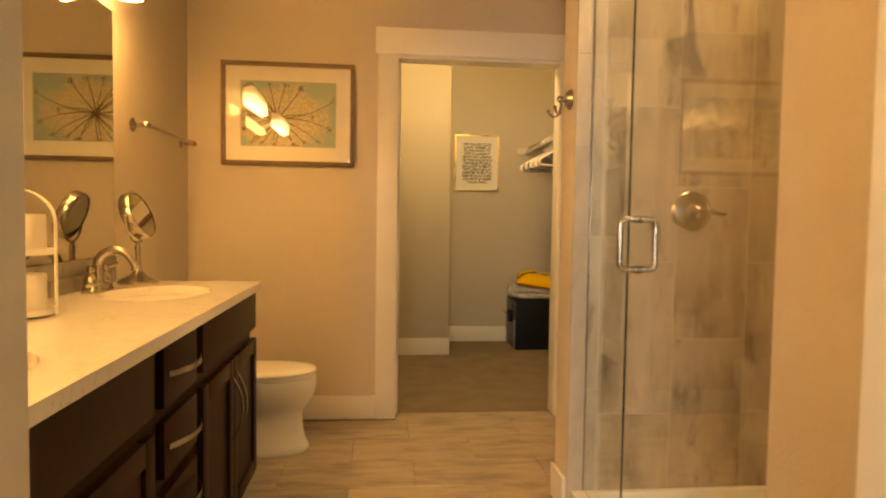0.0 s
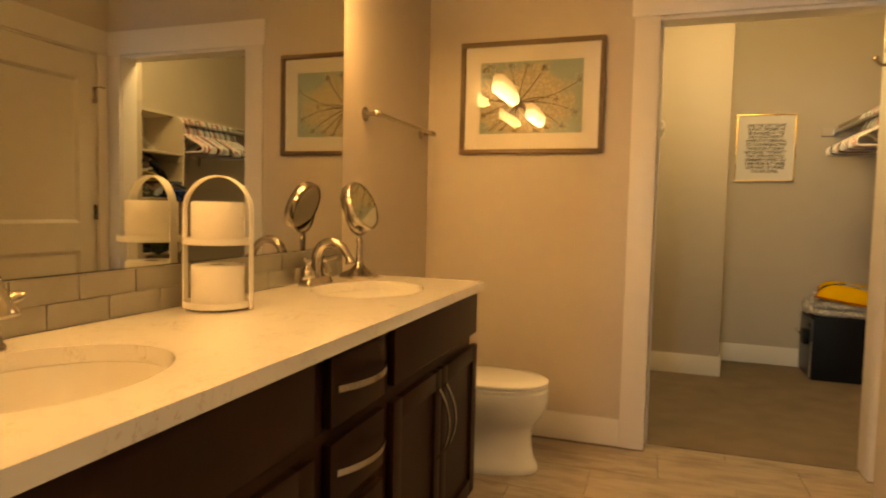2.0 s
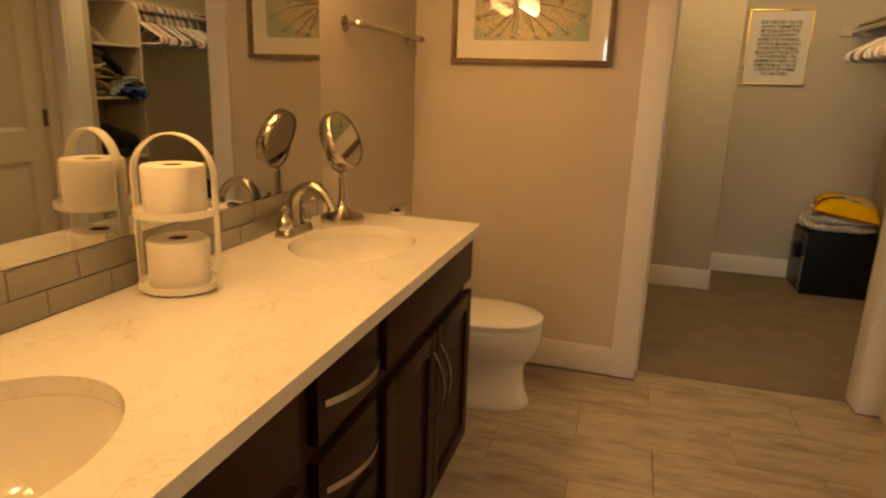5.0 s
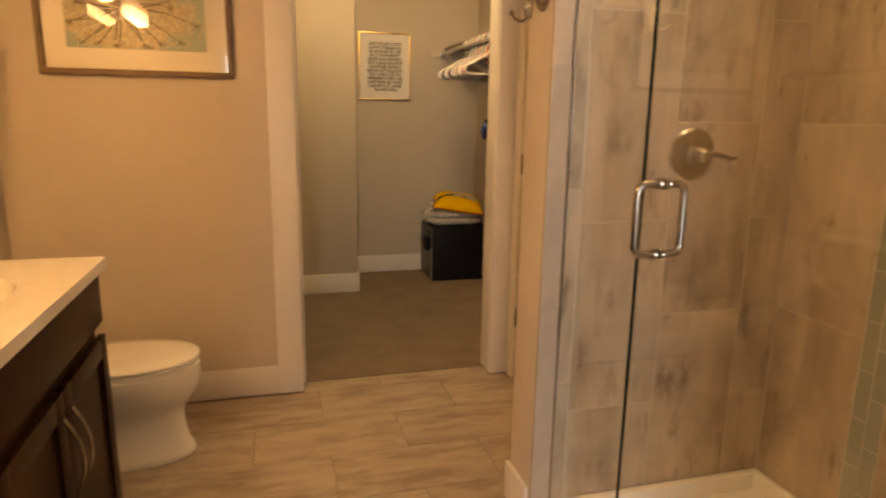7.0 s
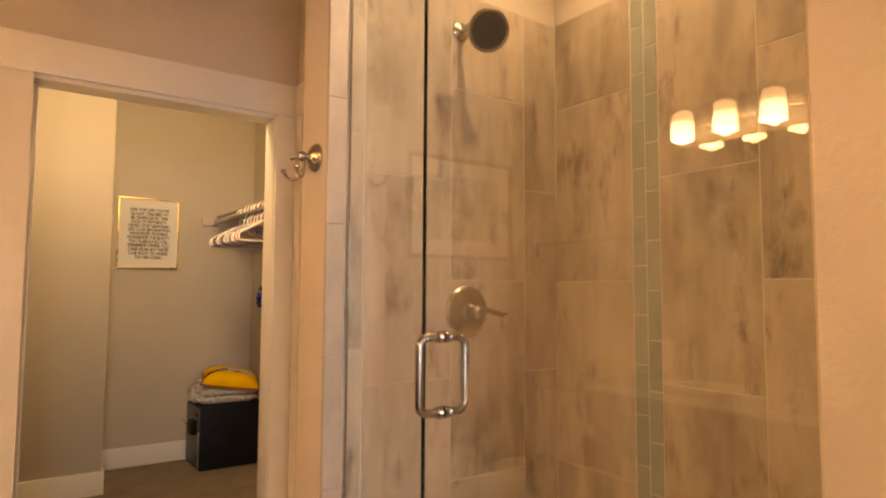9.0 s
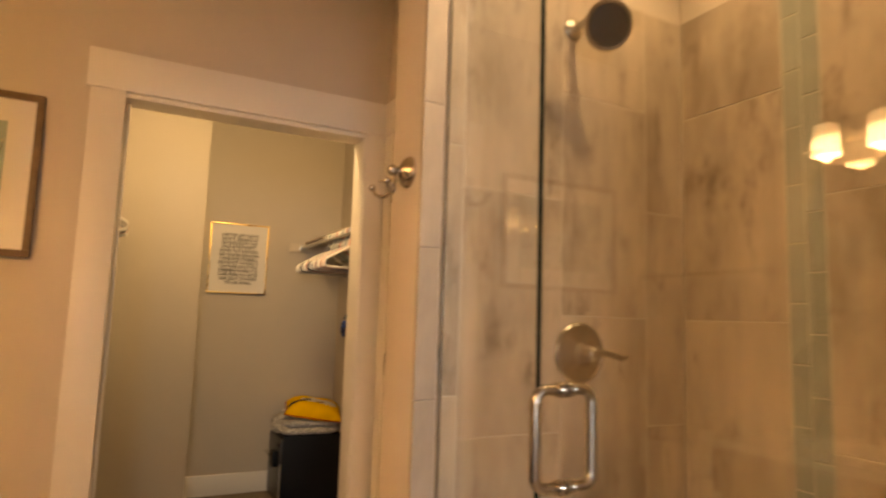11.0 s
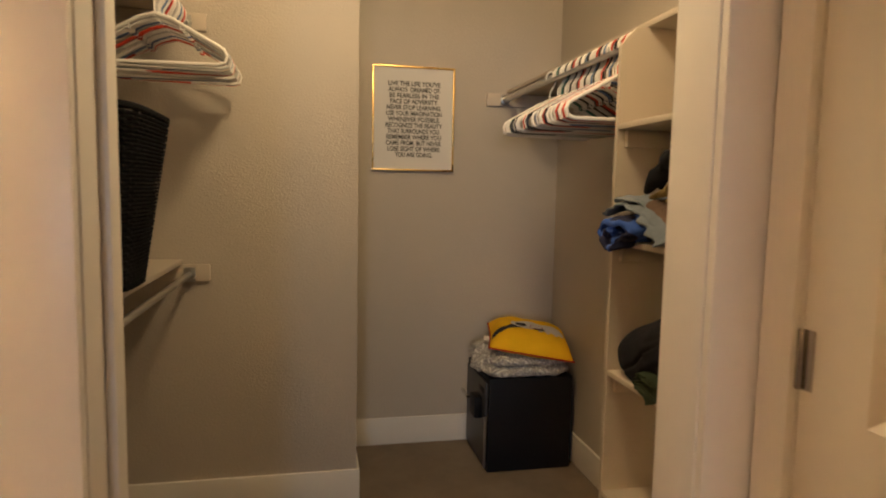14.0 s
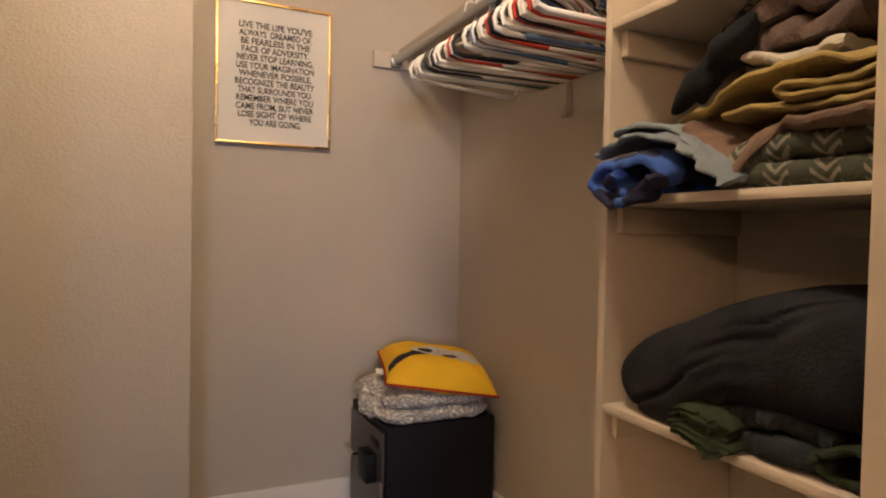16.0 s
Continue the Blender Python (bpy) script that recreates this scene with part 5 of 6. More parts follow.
def ribbon(path, th, x0, x1, seed, wob=0.006, sag=0.0, zmin=0.0, ragged=0.012, nx=16, hang=None):
    """Thick soft cloth along a path of (y, z), running along x; hang(y): droop of the front edge."""
    bm = bmesh.new()
    n = len(path)
    grids = []
    for i, (py, pz) in enumerate(path):
        a, b = path[max(i - 1, 0)], path[min(i + 1, n - 1)]
        t = Vector((b[0] - a[0], b[1] - a[1])).normalized()
        nr = (-t[1], t[0])
        xs = ragged * noise.noise(Vector((py * 11, pz * 45, seed + 4))) + 0.5 * ragged * noise.noise(Vector((i * 0.35, seed, 2.0)))
        rows = []
        for j in range(nx + 1):
            s = (j / nx) ** 1.5
            x = x0 + (x1 - x0) * s + xs * (1 - s)
            w = wob * (noise.noise(Vector((py * 12, x * 15, seed + pz * 6))) + 0.5 * noise.noise(Vector((py * 31, x * 34, seed))))
            rnd = (0.30, 0.72, 0.93, 1.0)[min(j, 3)]
            zz = pz + w - sag * (1 - s) ** 2 - (hang(py) * (1 - s) ** 4 if hang else 0.0)
            rows.append(((x, py + nr[0] * th * 0.5 * rnd, max(zmin + 0.001, zz + nr[1] * th * 0.5 * rnd)), (x, py - nr[0] * th * 0.5 * rnd, max(zmin + 0.0005, zz - nr[1] * th * 0.5 * rnd))))
        grids.append([[bm.verts.new(p) for p in pr] for pr in rows])
    for i in range(n - 1):
        for j in range(nx):
            a, b, c, d = grids[i][j], grids[i + 1][j], grids[i + 1][j + 1], grids[i][j + 1]
            bm.faces.new((a[0], b[0], c[0], d[0]))
            bm.faces.new((d[1], c[1], b[1], a[1]))
        bm.faces.new((grids[i][0][0], grids[i][0][1], grids[i + 1][0][1], grids[i + 1][0][0]))
        bm.faces.new((grids[i][nx][0], grids[i + 1][nx][0], grids[i + 1][nx][1], grids[i][nx][1]))
    for i in (0, n - 1):
        for j in range(nx):
            bm.faces.new((grids[i][j][0], grids[i][j + 1][0], grids[i][j + 1][1], grids[i][j][1]))
    return bm


def smooth_path(pts, steps=6):
    """Rounded line through a few (y, z) points."""
    out = []
    for k in range(len(pts) - 1):
        p0, p1, p2, p3 = (Vector(pts[min(max(q, 0), len(pts) - 1)]) for q in (k - 1, k, k + 1, k + 2))
        for s in range(steps):
            u = s / steps
            v = 0.5 * (2 * p1 + (p2 - p0) * u + (2 * p0 - 5 * p1 + 4 * p2 - p3) * u * u + (3 * p1 - p0 - 3 * p2 + p3) * u ** 3)
            out.append((v[0], v[1]))
    return out + [tuple(pts[-1])]


def folded(y0, y1, z0, layers, th, x0, x1, seed, wob=0.006, sag=0.0, gap=1.08, slump=0.0, hang=None, ragged=0.016):
    """A folded cloth: a thick ribbon zigzagging in y and z, its ends slumping."""
    path = []
    pitch = th * gap
    for k in range(layers):
        z = z0 + th / 2 + pitch * k
        e0, e1 = (0.022 * noise.noise(Vector((k * 1.7, seed, q))) for q in (0.3, 5.3))
        ys = [y0 + e0 + (y1 + e1 - y0 - e0) * j / 24 for j in range(25)]
        if k % 2:
            ys.reverse()
        row = []
        for y in ys:
            f = (y - y0) / (y1 - y0)
            low = 1 - slump * max(0.0, abs(2 * f - 1) - 0.35) ** 1.6
            row.append((y, z0 + (z - z0) * low + 0.35 * th * noise.noise(Vector((y * 12, k * 1.3, seed)))))
        path += row
        if k < layers - 1:
            ye, ze = row[-1]
            s = 1 if k % 2 == 0 else -1
            path += [(ye + s * pitch * 0.62 * sin(pi * q / 6), ze + pitch * (0.5 - 0.5 * cos(pi * q / 6)) * (1 - slump * 0.4)) for q in (1, 2, 3, 4, 5)]
    return ribbon(path, th, x0, x1, seed, wob, sag, z0, ragged, hang=hang)


def plush_material():
    m, nt, b = principled("grey_plush")
    v = coords(nt)
    warp = nt.nodes.new("ShaderNodeTexNoise")
    warp.inputs["Scale"].default_value = 14.0
    nt.links.new(v, warp.inputs["Vector"])
    mx = nt.nodes.new("ShaderNodeMixRGB")
    mx.inputs["Fac"].default_value = 0.12
    nt.links.new(v, mx.inputs["Color1"])
    nt.links.new(warp.outputs["Color"], mx.inputs["Color2"])
    vor = nt.nodes.new("ShaderNodeTexVoronoi")
    vor.feature = "DISTANCE_TO_EDGE"
    vor.inputs["Scale"].default_value = 44.0
    nt.links.new(mx.outputs["Color"], vor.inputs["Vector"])
    nt.links.new(ramp(nt, vor.outputs["Distance"], [(0.02, (0.40, 0.38, 0.355)), (0.22, (0.72, 0.69, 0.65))]), b.inputs["Base Color"])
    b.inputs["Roughness"].default_value = 1.0
    b.inputs["Specular IOR Level"].default_value = 0.1
    bump(nt, b, vor.outputs["Distance"], 1.0, 0.02)
    return m


M_PLUSH = plush_material()
bl = thing("folded_blanket", (1.775, 5.875, SZ + 0.001), "light grey swirled plush blanket folded on the safe", "blanket")
bm = cloth_blob((-0.008, -0.028, 0.028), (0.222, 0.178, 0.034), 4.5, 0.011, 26.0, 3.0, 0.0, 110, 40)
part("lower_fold", bm, M_PLUSH, bl)
bm = cloth_blob((0.004, -0.020, 0.078), (0.216, 0.180, 0.036), 4.0, 0.013, 26.0, 8.0, None, 110, 40)
part("upper_fold", bm, M_PLUSH, bl)
bm = cloth_blob((-0.165, 0.055, 0.062), (0.070, 0.110, 0.058), 2.6, 0.016, 24.0, 12.0, 0.0, 80, 36)
part("loose_fold", bm, M_PLUSH, bl)
bm = cloth_blob((-0.205, -0.030, 0.040), (0.052, 0.075, 0.036), 2.4, 0.012, 26.0, 15.0, 0.0, 70, 30)
part("loose_fold", bm, M_PLUSH, bl)


# throw pillow
def pillow_mesh(w, d, h):
    bm = bmesh.new()
    n = 40
    for side in (1, -1):
        g = []
        for i in range(n + 1):
            r = []
            for j in range(n + 1):
                u, v = -1 + 2 * i / n, -1 + 2 * j / n
                fx, fy = 1 - 0.10 * (1 - u * u) * v * v * 0 - 0.08 * (1 - v * v) * u * u, 1 - 0.08 * (1 - u * u) * v * v
                q = max(0.0, (1 - u ** 4) * (1 - v ** 4)) ** 0.55
                wr = 0.008 * noise.noise(Vector((u * 3, v * 3, side))) * q
                r.append(bm.verts.new((u * w * fy * (1 - 0.05 * (1 - v * v) * abs(u)), v * d * fx, (h if side > 0 else -0.028) * q + wr)))
            g.append(r)
        for i in range(n):
            for j in range(n):
                q = (g[i][j], g[i + 1][j], g[i + 1][j + 1], g[i][j + 1])
                bm.faces.new(q if side > 0 else tuple(reversed(q)))
    bmesh.ops.remove_doubles(bm, verts=bm.verts, dist=0.0008)
    return bm


M_YELLOW = fabric("yellow_cotton", (0.80, 0.47, 0.012), 400.0, 0.15, 0.05)
M_REDTRIM = fabric("red_piping", (0.35, 0.025, 0.02), 400.0, 0.2, 0.05)
M_DARKPRINT = fabric("charcoal_print", (0.035, 0.033, 0.033), 300.0, 0.15, 0.1)
M_PALEPRINT = fabric("pale_grey_print", (0.60, 0.57, 0.54), 300.0, 0.15, 0.12)
PIL = pose(1.812, 5.846, SZ + 0.138, 6, 8, -14)
pil = new("throw_pillow")
pil.matrix_world = PIL
tagged(pil, "yellow throw pillow with red piping on the blanket", "pillow")
cov = part("cover", pillow_mesh(0.205, 0.190, 0.088), M_YELLOW, pil)
bm = bmesh.new()
ed = []
for k in range(80):
    a = 2 * pi * k / 80
    u, v = cos(a), sin(a)
    m = max(abs(u), abs(v))
    u, v = u / m, v / m
    ed.append((u * 0.205 * (1 - 0.08 * (1 - u * u) * v * v) * (1 - 0.05 * (1 - v * v) * abs(u)), v * 0.190 * (1 - 0.08 * (1 - v * v) * u * u), 0.0))
tube(bm, ed, 0.0045, 8, closed=True)
part("piping", bm, M_REDTRIM, pil, "dark red piped edge")


def patch(fn, mat, name, label, lift):
    """A printed field laid on the pillow's upper face."""
    bm = bmesh.new()
    n = 110
    vs = {}
    for i in range(n + 1):
        for j in range(n + 1):
            u, v = -0.97 + 1.94 * i / n, -0.97 + 1.94 * j / n
            if fn(u, v):
                q = max(0.0, (1 - u ** 4) * (1 - v ** 4)) ** 0.55
                wr = 0.008 * noise.noise(Vector((u * 3, v * 3, 1))) * q
                fx, fy = 1 - 0.08 * (1 - v * v) * u * u, 1 - 0.08 * (1 - u * u) * v * v
                vs[i, j] = bm.verts.new((u * 0.205 * fy * (1 - 0.05 * (1 - v * v) * abs(u)), v * 0.190 * fx, 0.088 * q + wr + lift))
    for (i, j), v in list(vs.items()):
        q = [(i, j), (i + 1, j), (i + 1, j + 1), (i, j + 1)]
        if all(c in vs for c in q):
            bm.faces.new([vs[c] for c in q])
    return part(name, bm, mat, cov, label)


patch(lambda u, v: abs(v + 0.66 - 0.62 * (u + 1) ** 0.7) < 0.17 and u < 0.02, M_DARKPRINT, "print_band", "dark printed band", 0.0012)
patch(lambda u, v: ((u + 0.08) / 0.46) ** 2 + ((v + 0.06) / 0.30) ** 2 < 1, M_PALEPRINT, "print_patch", "pale grey printed patch", 0.0022)
patch(lambda u, v: ((u - 0.45) / 0.38) ** 2 + ((v + 0.20) / 0.40) ** 2 < 1 and v > -0.48 + 0.08 * sin(u * 30), M_PALEPRINT, "print_patch", "pale grey printed patch", 0.0018)
patch(lambda u, v: ((u + 0.28) / 0.15) ** 2 + ((v + 0.14) / 0.14) ** 2 < 1, M_DARKPRINT, "print_spot", "dark printed spot", 0.0032)
patch(lambda u, v: ((u - 0.16) / 0.16) ** 2 + ((v + 0.32) / 0.09) ** 2 < 1, M_DARKPRINT, "print_spot", "dark printed spot", 0.0032)
patch(lambda u, v: 0.62 < ((u - 0.10) / 0.17) ** 2 + ((v + 0.18) / 0.17) ** 2 < 1, M_REDTRIM, "print_ring", "thin red printed ring", 0.0036)
bm = bmesh.new()
box(bm, -0.225, -0.195, -0.05, 0.005, -0.012, -0.009)
part("care_tag", bm, M_PAPER, pil, "white fabric care tag")


# things on the shelves
def checks_material():
    m, nt, b = principled("blue_circle_terry")
    v = coords(nt)
    vor = nt.nodes.new("ShaderNodeTexVoronoi")
    vor.inputs["Scale"].default_value = 11.0
    nt.links.new(v, vor.inputs["Vector"])
    col = ramp(nt, vor.outputs["Distance"], [(0.46, (0.010, 0.012, 0.045)), (0.49, (0.030, 0.085, 0.36))])
    nt.links.new(col, b.inputs["Base Color"])
    b.inputs["Roughness"].default_value = 0.95
    bump(nt, b, noise_node(nt, v, 350.0, 2.0), 0.7, 0.002)
    return m


M_BLUE = checks_material()
M_GREYBLUE = fabric("grey_blue_terry", (0.17, 0.20, 0.24), 260.0, 0.7, 0.15)
M_CREAM = fabric("straw_terry", (0.30, 0.225, 0.085), 260.0, 0.7, 0.15)
M_BROWN = fabric("brown_knit", (0.15, 0.10, 0.075), 85.0, 1.0, 0.2)
M_MAUVE = fabric("mauve_brown_terry", (0.12, 0.085, 0.075), 260.0, 0.8, 0.2)
M_NAVY = fabric("black_knit", (0.012, 0.013, 0.016), 260.0, 0.5, 0.3)
M_SLATE = fabric("slate_terry", (0.030, 0.036, 0.040), 200.0, 0.7, 0.3)
M_CHAR = fabric("charcoal_fleece", (0.016, 0.017, 0.021), 160.0, 0.4, 0.3)
def chevron_material():
    m, nt, b = principled("chevron_cotton")
    v = coords(nt)
    sep = nt.nodes.new("ShaderNodeSeparateXYZ")
    nt.links.new(v, sep.inputs["Vector"])

    def calc(op, a, c):
        n = nt.nodes.new("ShaderNodeMath")
        n.operation = op
        for k, s in enumerate((a, c)):
            if isinstance(s, (int, float)):
                n.inputs[k].default_value = s
            else:
                nt.links.new(s, n.inputs[k])
        return n.outputs[0]

    col = calc("PINGPONG", sep.outputs["Y"], 0.018)
    zig = calc("FRACT", calc("MULTIPLY", calc("ADD", sep.outputs["Z"], col), 55.0), 0.0)
    gap = calc("FRACT", calc("MULTIPLY", sep.outputs["Y"], 13.9), 0.0)
    mask = calc("MULTIPLY", calc("LESS_THAN", zig, 0.42), calc("LESS_THAN", gap, 0.55))
    nt.links.new(ramp(nt, mask, [(0.0, (0.060, 0.066, 0.050)), (1.0, (0.20, 0.19, 0.155))]), b.inputs["Base Color"])
    b.inputs["Roughness"].default_value = 0.95
    b.inputs["Specular IOR Level"].default_value = 0.15
    bump(nt, b, noise_node(nt, v, 200.0, 2.0), 0.6, 0.004)
    return m


M_CHEVRON = chevron_material()
M_PALE = fabric("off_white_terry", (0.45, 0.41, 0.36), 260.0, 0.7, 0.1)
M_OLIVE = fabric("olive_cotton", (0.030, 0.040, 0.022), 200.0, 0.4, 0.35)


def plaid_material():
    m, nt, b = principled("dark_plaid")
    v = coords(nt)
    ck = nt.nodes.new("ShaderNodeTexChecker")
    ck.inputs["Scale"].default_value = 90.0
    ck.inputs["Color1"].default_value = (0.012, 0.010, 0.010, 1)
    ck.inputs["Color2"].default_value = (0.13, 0.10, 0.085, 1)
    nt.links.new(v, ck.inputs["Vector"])
    nt.links.new(ck.outputs["Color"], b.inputs["Base Color"])
    b.inputs["Roughness"].default_value = 0.95
    bump(nt, b, noise_node(nt, v, 300.0, 2.0), 0.5, 0.002)
    return m


M_PLAID = plaid_material()


def soft(name, bm, mat, label, category, group="shelf linens"):
    return solid(name, bm, mat, label, category, group)


Z2, Z3 = 1.219, 0.801
# upper stack
soft("folded_towel", folded(4.11, 4.385, Z2, 2, 0.040, 1.680, 1.97, 1.0, 0.014, slump=0.35), M_CHEVRON, "green and white patterned towel folded on the shelf", "towel")


def corner(y):
    return 0.085 * max(0.0, 1 - abs(y - 4.415) / 0.085) ** 0.8


kp = smooth_path([(4.505, Z2 + 0.125), (4.47, Z2 + 0.118), (4.42, Z2 + 0.112), (4.36, Z2 + 0.118), (4.28, Z2 + 0.108), (4.20, Z2 + 0.106), (4.14, Z2 + 0.098), (4.095, Z2 + 0.085)])
soft("knit_blanket", ribbon(kp, 0.024, 1.668, 1.95, 2.0, 0.014, 0.016, Z2, 0.020, hang=corner), M_BROWN, "brown knitted throw with one corner hanging from the stack", "blanket")
straw = smooth_path([(4.44, Z2 + 0.128), (4.38, Z2 + 0.132), (4.30, Z2 + 0.124), (4.22, Z2 + 0.122), (4.165, Z2 + 0.128), (4.142, Z2 + 0.146), (4.160, Z2 + 0.162), (4.21, Z2 + 0.158), (4.27, Z2 + 0.150), (4.32, Z2 + 0.158), (4.345, Z2 + 0.150), (4.325, Z2 + 0.141), (4.26, Z2 + 0.139), (4.20, Z2 + 0.141)])
soft("folded_towel", ribbon(straw, 0.013, 1.684, 1.95, 3.0, 0.008, 0.004, Z2, 0.022), M_CREAM, "straw yellow towel folded in the stack", "towel")
tail = smooth_path([(4.545, Z2 + 0.150), (4.50, Z2 + 0.152), (4.45, Z2 + 0.168), (4.40, Z2 + 0.182), (4.33, Z2 + 0.186), (4.24, Z2 + 0.180), (4.17, Z2 + 0.172)])
soft("folded_towel", ribbon(tail, 0.014, 1.684, 1.90, 3.6, 0.016, 0.008, Z2, 0.018), M_CREAM, "straw yellow towel end lying across the stack", "towel")
pp = smooth_path([(4.425, Z2 + 0.218), (4.39, Z2 + 0.214), (4.35, Z2 + 0.204), (4.30, Z2 + 0.206), (4.25, Z2 + 0.200)])
soft("folded_towel", ribbon(pp, 0.020, 1.692, 1.93, 6.0, 0.016, 0.006, Z2 + 0.18, 0.024), M_PALE, "off-white towel laid in the stack", "towel")
soft("folded_towel", folded(4.225, 4.415, Z2 + 0.218, 2, 0.046, 1.700, 1.95, 5.0, 0.026, slump=0.55, ragged=0.024), M_MAUVE, "mauve brown towel folded on the stack", "towel")
bm = cloth_blob((0, 0, 0), (0.030, 0.105, 0.032), 2.0, 0.018, 17.0, 7.0, None, 72, 36, 0.010)
bmesh.ops.transform(bm, matrix=pose(1.690, 4.470, 1.432, -44, 0, 8), verts=bm.verts)
soft("dark_garment", bm, M_NAVY, "black knitted garment slung over the towel stack", "clothing")
cp = smooth_path([(4.50, Z2 + 0.235), (4.46, Z2 + 0.285), (4.41, Z2 + 0.318), (4.33, Z2 + 0.328), (4.24, Z2 + 0.318)])
soft("plaid_cloth", ribbon(cp, 0.009, 1.705, 1.90, 9.0, 0.012, 0.004, Z2 + 0.2, 0.020), M_PLAID, "dark plaid cloth on top of the stack", "cloth")
# blue towel slumped over the edge: a loose roll, open to the front
roll = [(4.585 + (0.128 - 0.010 * k / 10) * (1 - 0.013 * k) * cos(2 * pi * k / 30 - 1.9) * 0.95, Z2 + 0.052 + 0.042 * (1 - 0.016 * k) * sin(2 * pi * k / 30 - 1.9)) for k in range(46)]
bm = ribbon(roll, 0.017, 1.598, 1.80, 12.0, 0.016, 0.030, Z2 - 0.06, 0.026, 24)
for v in bm.verts:
    if v.co.x > 1.652:
        v.co.z = max(v.co.z, Z2 + 0.001)
soft("beach_towel", bm, M_BLUE, "bright blue towel with navy circles slumped over the shelf edge", "towel")
gp = smooth_path([(4.690, Z2 + 0.098), (4.65, Z2 + 0.118), (4.60, Z2 + 0.122), (4.54, Z2 + 0.116), (4.48, Z2 + 0.090), (4.43, Z2 + 0.050), (4.39, Z2 + 0.018)])
soft("folded_towel", ribbon(gp, 0.012, 1.622, 1.86, 15.0, 0.012, 0.018, Z2, 0.026), M_GREYBLUE, "grey-blue towel folded over the blue one", "towel")
gp = [(y + 0.012, z + 0.0135) for y, z in gp[6:-4]]
soft("folded_towel", ribbon(gp, 0.011, 1.640, 1.86, 16.0, 0.012, 0.014, Z2, 0.030), M_GREYBLUE, "upper fold of the grey-blue towel", "towel")
# lower shelf bedding
bm = cloth_blob((1.838, 4.404, Z3 + 0.112), (0.186, 0.293, 0.158), 5.0, 0.010, 5.0, 21.0, Z3, 300, 90)
for v in bm.verts:
    h = v.co.z - Z3
    f = 0.44 + 0.56 * min(1.0, max(0.0, (4.72 - v.co.y) / 0.40)) ** 0.85 - 0.10 * max(0.0, (4.30 - v.co.y) / 0.18)
    for k, (a, c, w) in enumerate(((1.1, 5.38, 0.020), (0.55, 4.92, 0.016), (1.6, 5.93, 0.014), (0.2, 4.53, 0.018))):
        d = (v.co.y + a * v.co.z + 0.25 * v.co.x - c - 0.42 + 0.03 * noise.noise(v.co * 6)) / w
        v.co.x += 0.010 * math.exp(-d * d)
    base = 0.080 * min(1.0, max(0.0, (4.54 - v.co.y) / 0.14)) ** 1.3
    v.co.z = Z3 + base + h * f * (1 - base / 0.27)
soft("duvet", bm, M_CHAR, "charcoal fleece bedding bundled on the shelf", "bedding")
fan = folded(4.395, 4.490, Z3, 7, 0.0085, 1.646, 1.85, 25.0, 0.006, slump=0.4, ragged=0.012)
for v in fan.verts:
    k = max(0.0, (1.672 - v.co.x) / 0.03)
    v.co.z = max(v.co.z - 0.020 * k * max(0.0, 1 - abs(v.co.y - 4.42) / 0.06), Z3 + 0.0005 if v.co.x > 1.659 else Z3 - 0.03)
soft("striped_sheet", fan, M_OLIVE, "olive striped sheet fanned out under the bedding", "sheet")
soft("folded_towel", folded(4.235, 4.385, Z3, 2, 0.038, 1.676, 1.95, 26.0, 0.014, slump=0.4, ragged=0.03), M_SLATE, "slate grey towel folded beneath the bedding", "towel")
loop = smooth_path([(4.095, Z3 + 0.072), (4.15, Z3 + 0.070), (4.21, Z3 + 0.060), (4.255, Z3 + 0.038), (4.262, Z3 + 0.022), (4.24, Z3 + 0.010), (4.19, Z3 + 0.009), (4.095, Z3 + 0.009)])
soft("striped_sheet", ribbon(loop, 0.016, 1.668, 1.93, 27.0, 0.010, 0.0, Z3, 0.024), M_OLIVE, "olive striped sheet rolled on the lower shelf", "sheet")
for k in range(3):
    fl2 = smooth_path([(4.095, Z3 + 0.108 + 0.020 * k), (4.16, Z3 + 0.104 + 0.019 * k), (4.22, Z3 + 0.094 + 0.014 * k), (4.29, Z3 + 0.084 + 0.008 * k)])
    soft("striped_sheet", ribbon(fl2, 0.010, 1.690 + 0.006 * k, 1.93, 28.0 + k, 0.008, 0.0, Z3 + 0.07, 0.026), M_OLIVE, "olive striped sheet layer under the bedding", "sheet")
# loose cord on the top bay
bm = bmesh.new()
for o in (0.0, 0.018):
    tube(bm, [(1.685 + o, 4.44, 1.577), (1.69 + o, 4.40 - o, 1.60), (1.70, 4.33 - o, 1.66), (1.71, 4.25, 1.705 + o), (1.72, 4.17, 1.72 + o), (1.74, 4.12, 1.705), (1.76, 4.10, 1.577)], 0.0022, 6)
solid("power_cord", bm, M_WHITE, "thin white cord looped on the shelf", "cord")


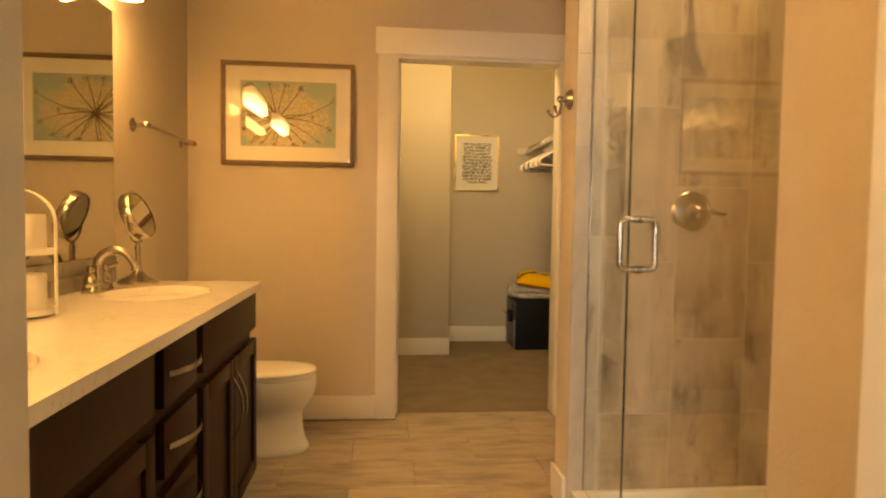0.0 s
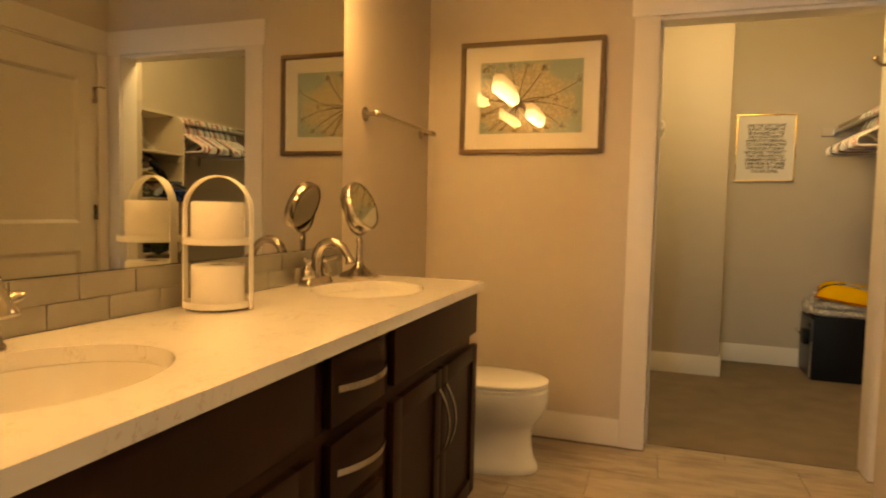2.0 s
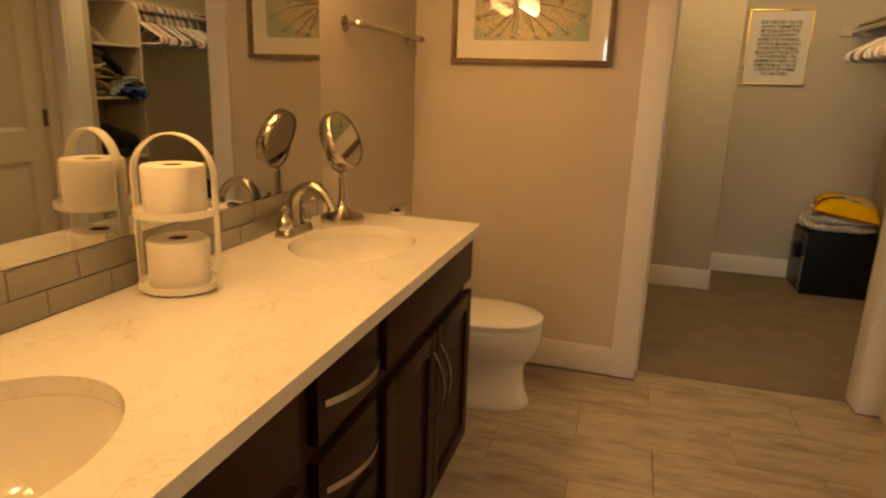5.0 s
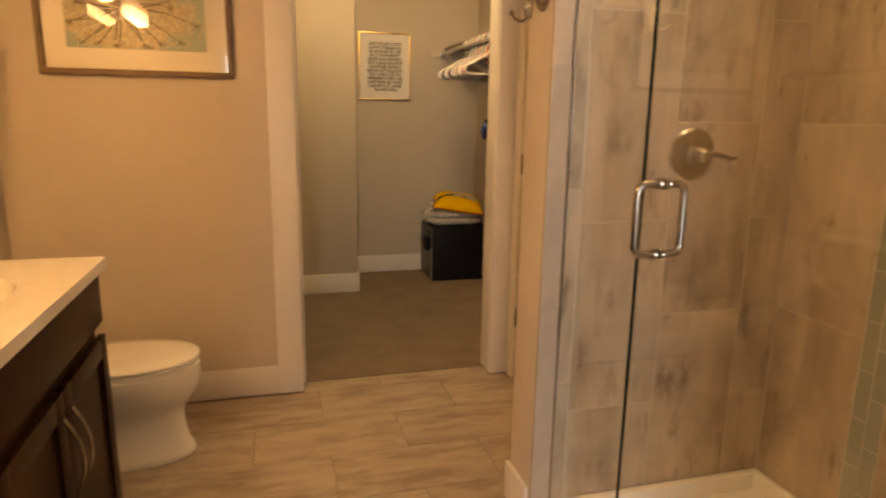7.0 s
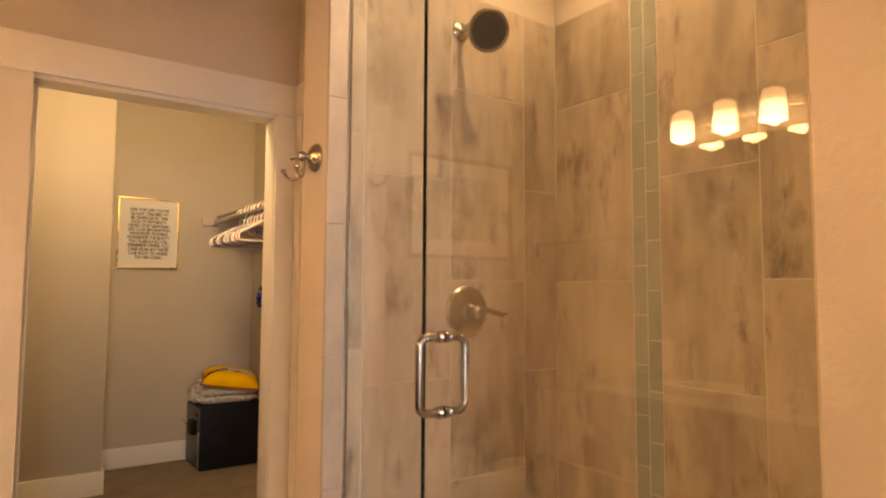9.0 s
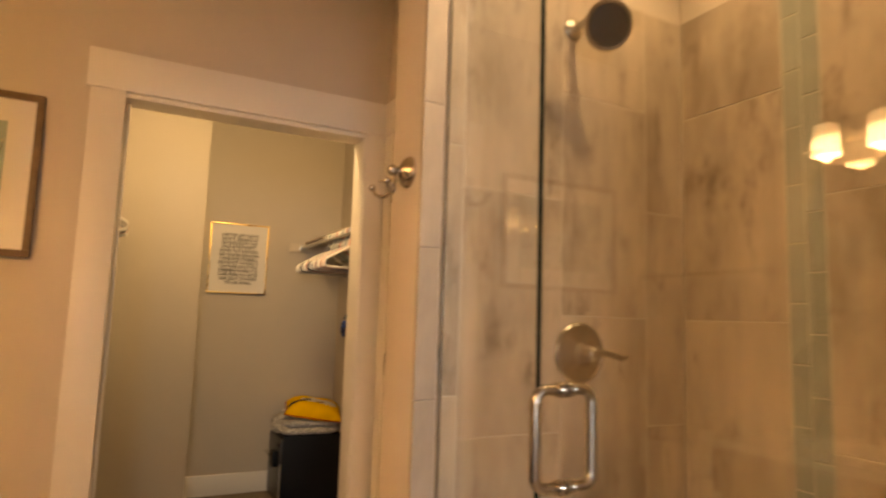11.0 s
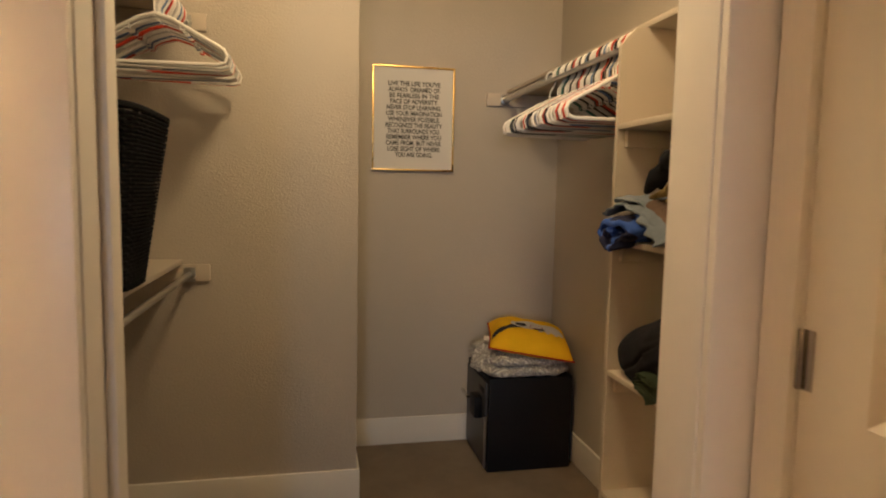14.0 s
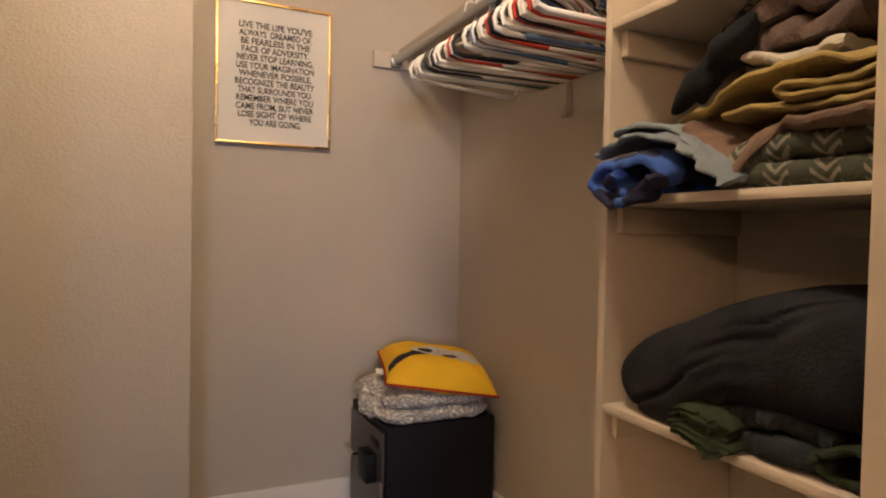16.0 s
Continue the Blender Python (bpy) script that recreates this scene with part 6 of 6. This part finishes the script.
# baskets
def basket(name, loc, hb, ht, h, ribs, rows, mat, label):
    th = thing(name, loc, label, "basket", "closet baskets")
    bm = bmesh.new()

    def loop(z, s, off=0.0):
        hx, hy = hb[0] + (ht[0] - hb[0]) * s, hb[1] + (ht[1] - hb[1]) * s
        out = []
        n = ribs * 2
        for k in range(n):
            a = 2 * pi * k / n
            c, sn = cos(a), sin(a)
            m = (abs(c) ** 5 + abs(sn) ** 5) ** 0.2
            d = 1.0 + (off if k % 2 else -off)
            out.append(Vector((hx * c / m * d, hy * sn / m * d, z)))
        return out

    for r in range(rows):
        z = h * (r + 0.5) / rows
        tube(bm, loop(z, z / h, 0.026 if r % 2 else -0.026), h / rows * 0.47, 6, closed=True)
    part("weave", bm, mat, th)
    bm = bmesh.new()
    loft(bm, [[tuple(p * 0.96 + Vector((0, 0, p.z * 0.04))) for p in loop(z, z / h)] for z in (0.004, h * 0.5, h - 0.01)], cap=False)
    lp = [tuple(p * 0.96) for p in loop(0.004, 0.0)]
    bm.faces.new([bm.verts.new(p) for p in lp])
    part("lining", bm, mat, th)
    bm = bmesh.new()
    tube(bm, loop(h, 1.0), 0.010, 8, closed=True)
    part("rim", bm, mat, th)


M_ROPE = fabric("dark_rope", (0.010, 0.0105, 0.012), 220.0, 0.8, 0.4)
M_WICKER = surface("brown_wicker", (0.035, 0.014, 0.006), 0.6, var=0.45, scale=30.0, fine=160.0, relief=0.5)
basket("rope_basket", (0.130, 4.82, 1.0635), (0.118, 0.130), (0.178, 0.262), 0.49, 32, 44, M_ROPE, "dark grey woven rope basket on the closet shelf")
basket("wicker_basket", (0.130, 4.41, 1.0635), (0.118, 0.110), (0.157, 0.170), 0.74, 24, 44, M_WICKER, "tall brown wicker basket on the closet shelf")

# closet ceiling light
cl_light = thing("closet_ceiling_light", (1.02, 4.25, CEIL + 0.02), "round frosted ceiling light in the closet", "ceiling light")
bm = bmesh.new()
lathe(bm, [(0.0, 0.0), (0.15, -0.001), (0.155, -0.012), (0.150, -0.03), (0.140, -0.03)], 40)
part("pan", bm, M_TRIM, cl_light)
bm = bmesh.new()
lathe(bm, [(0.138, -0.028), (0.125, -0.06), (0.09, -0.085), (0.04, -0.098), (0.0, -0.10)], 40, cap=False)
part("diffuser", bm, M_DOME, cl_light, "frosted glass dome")
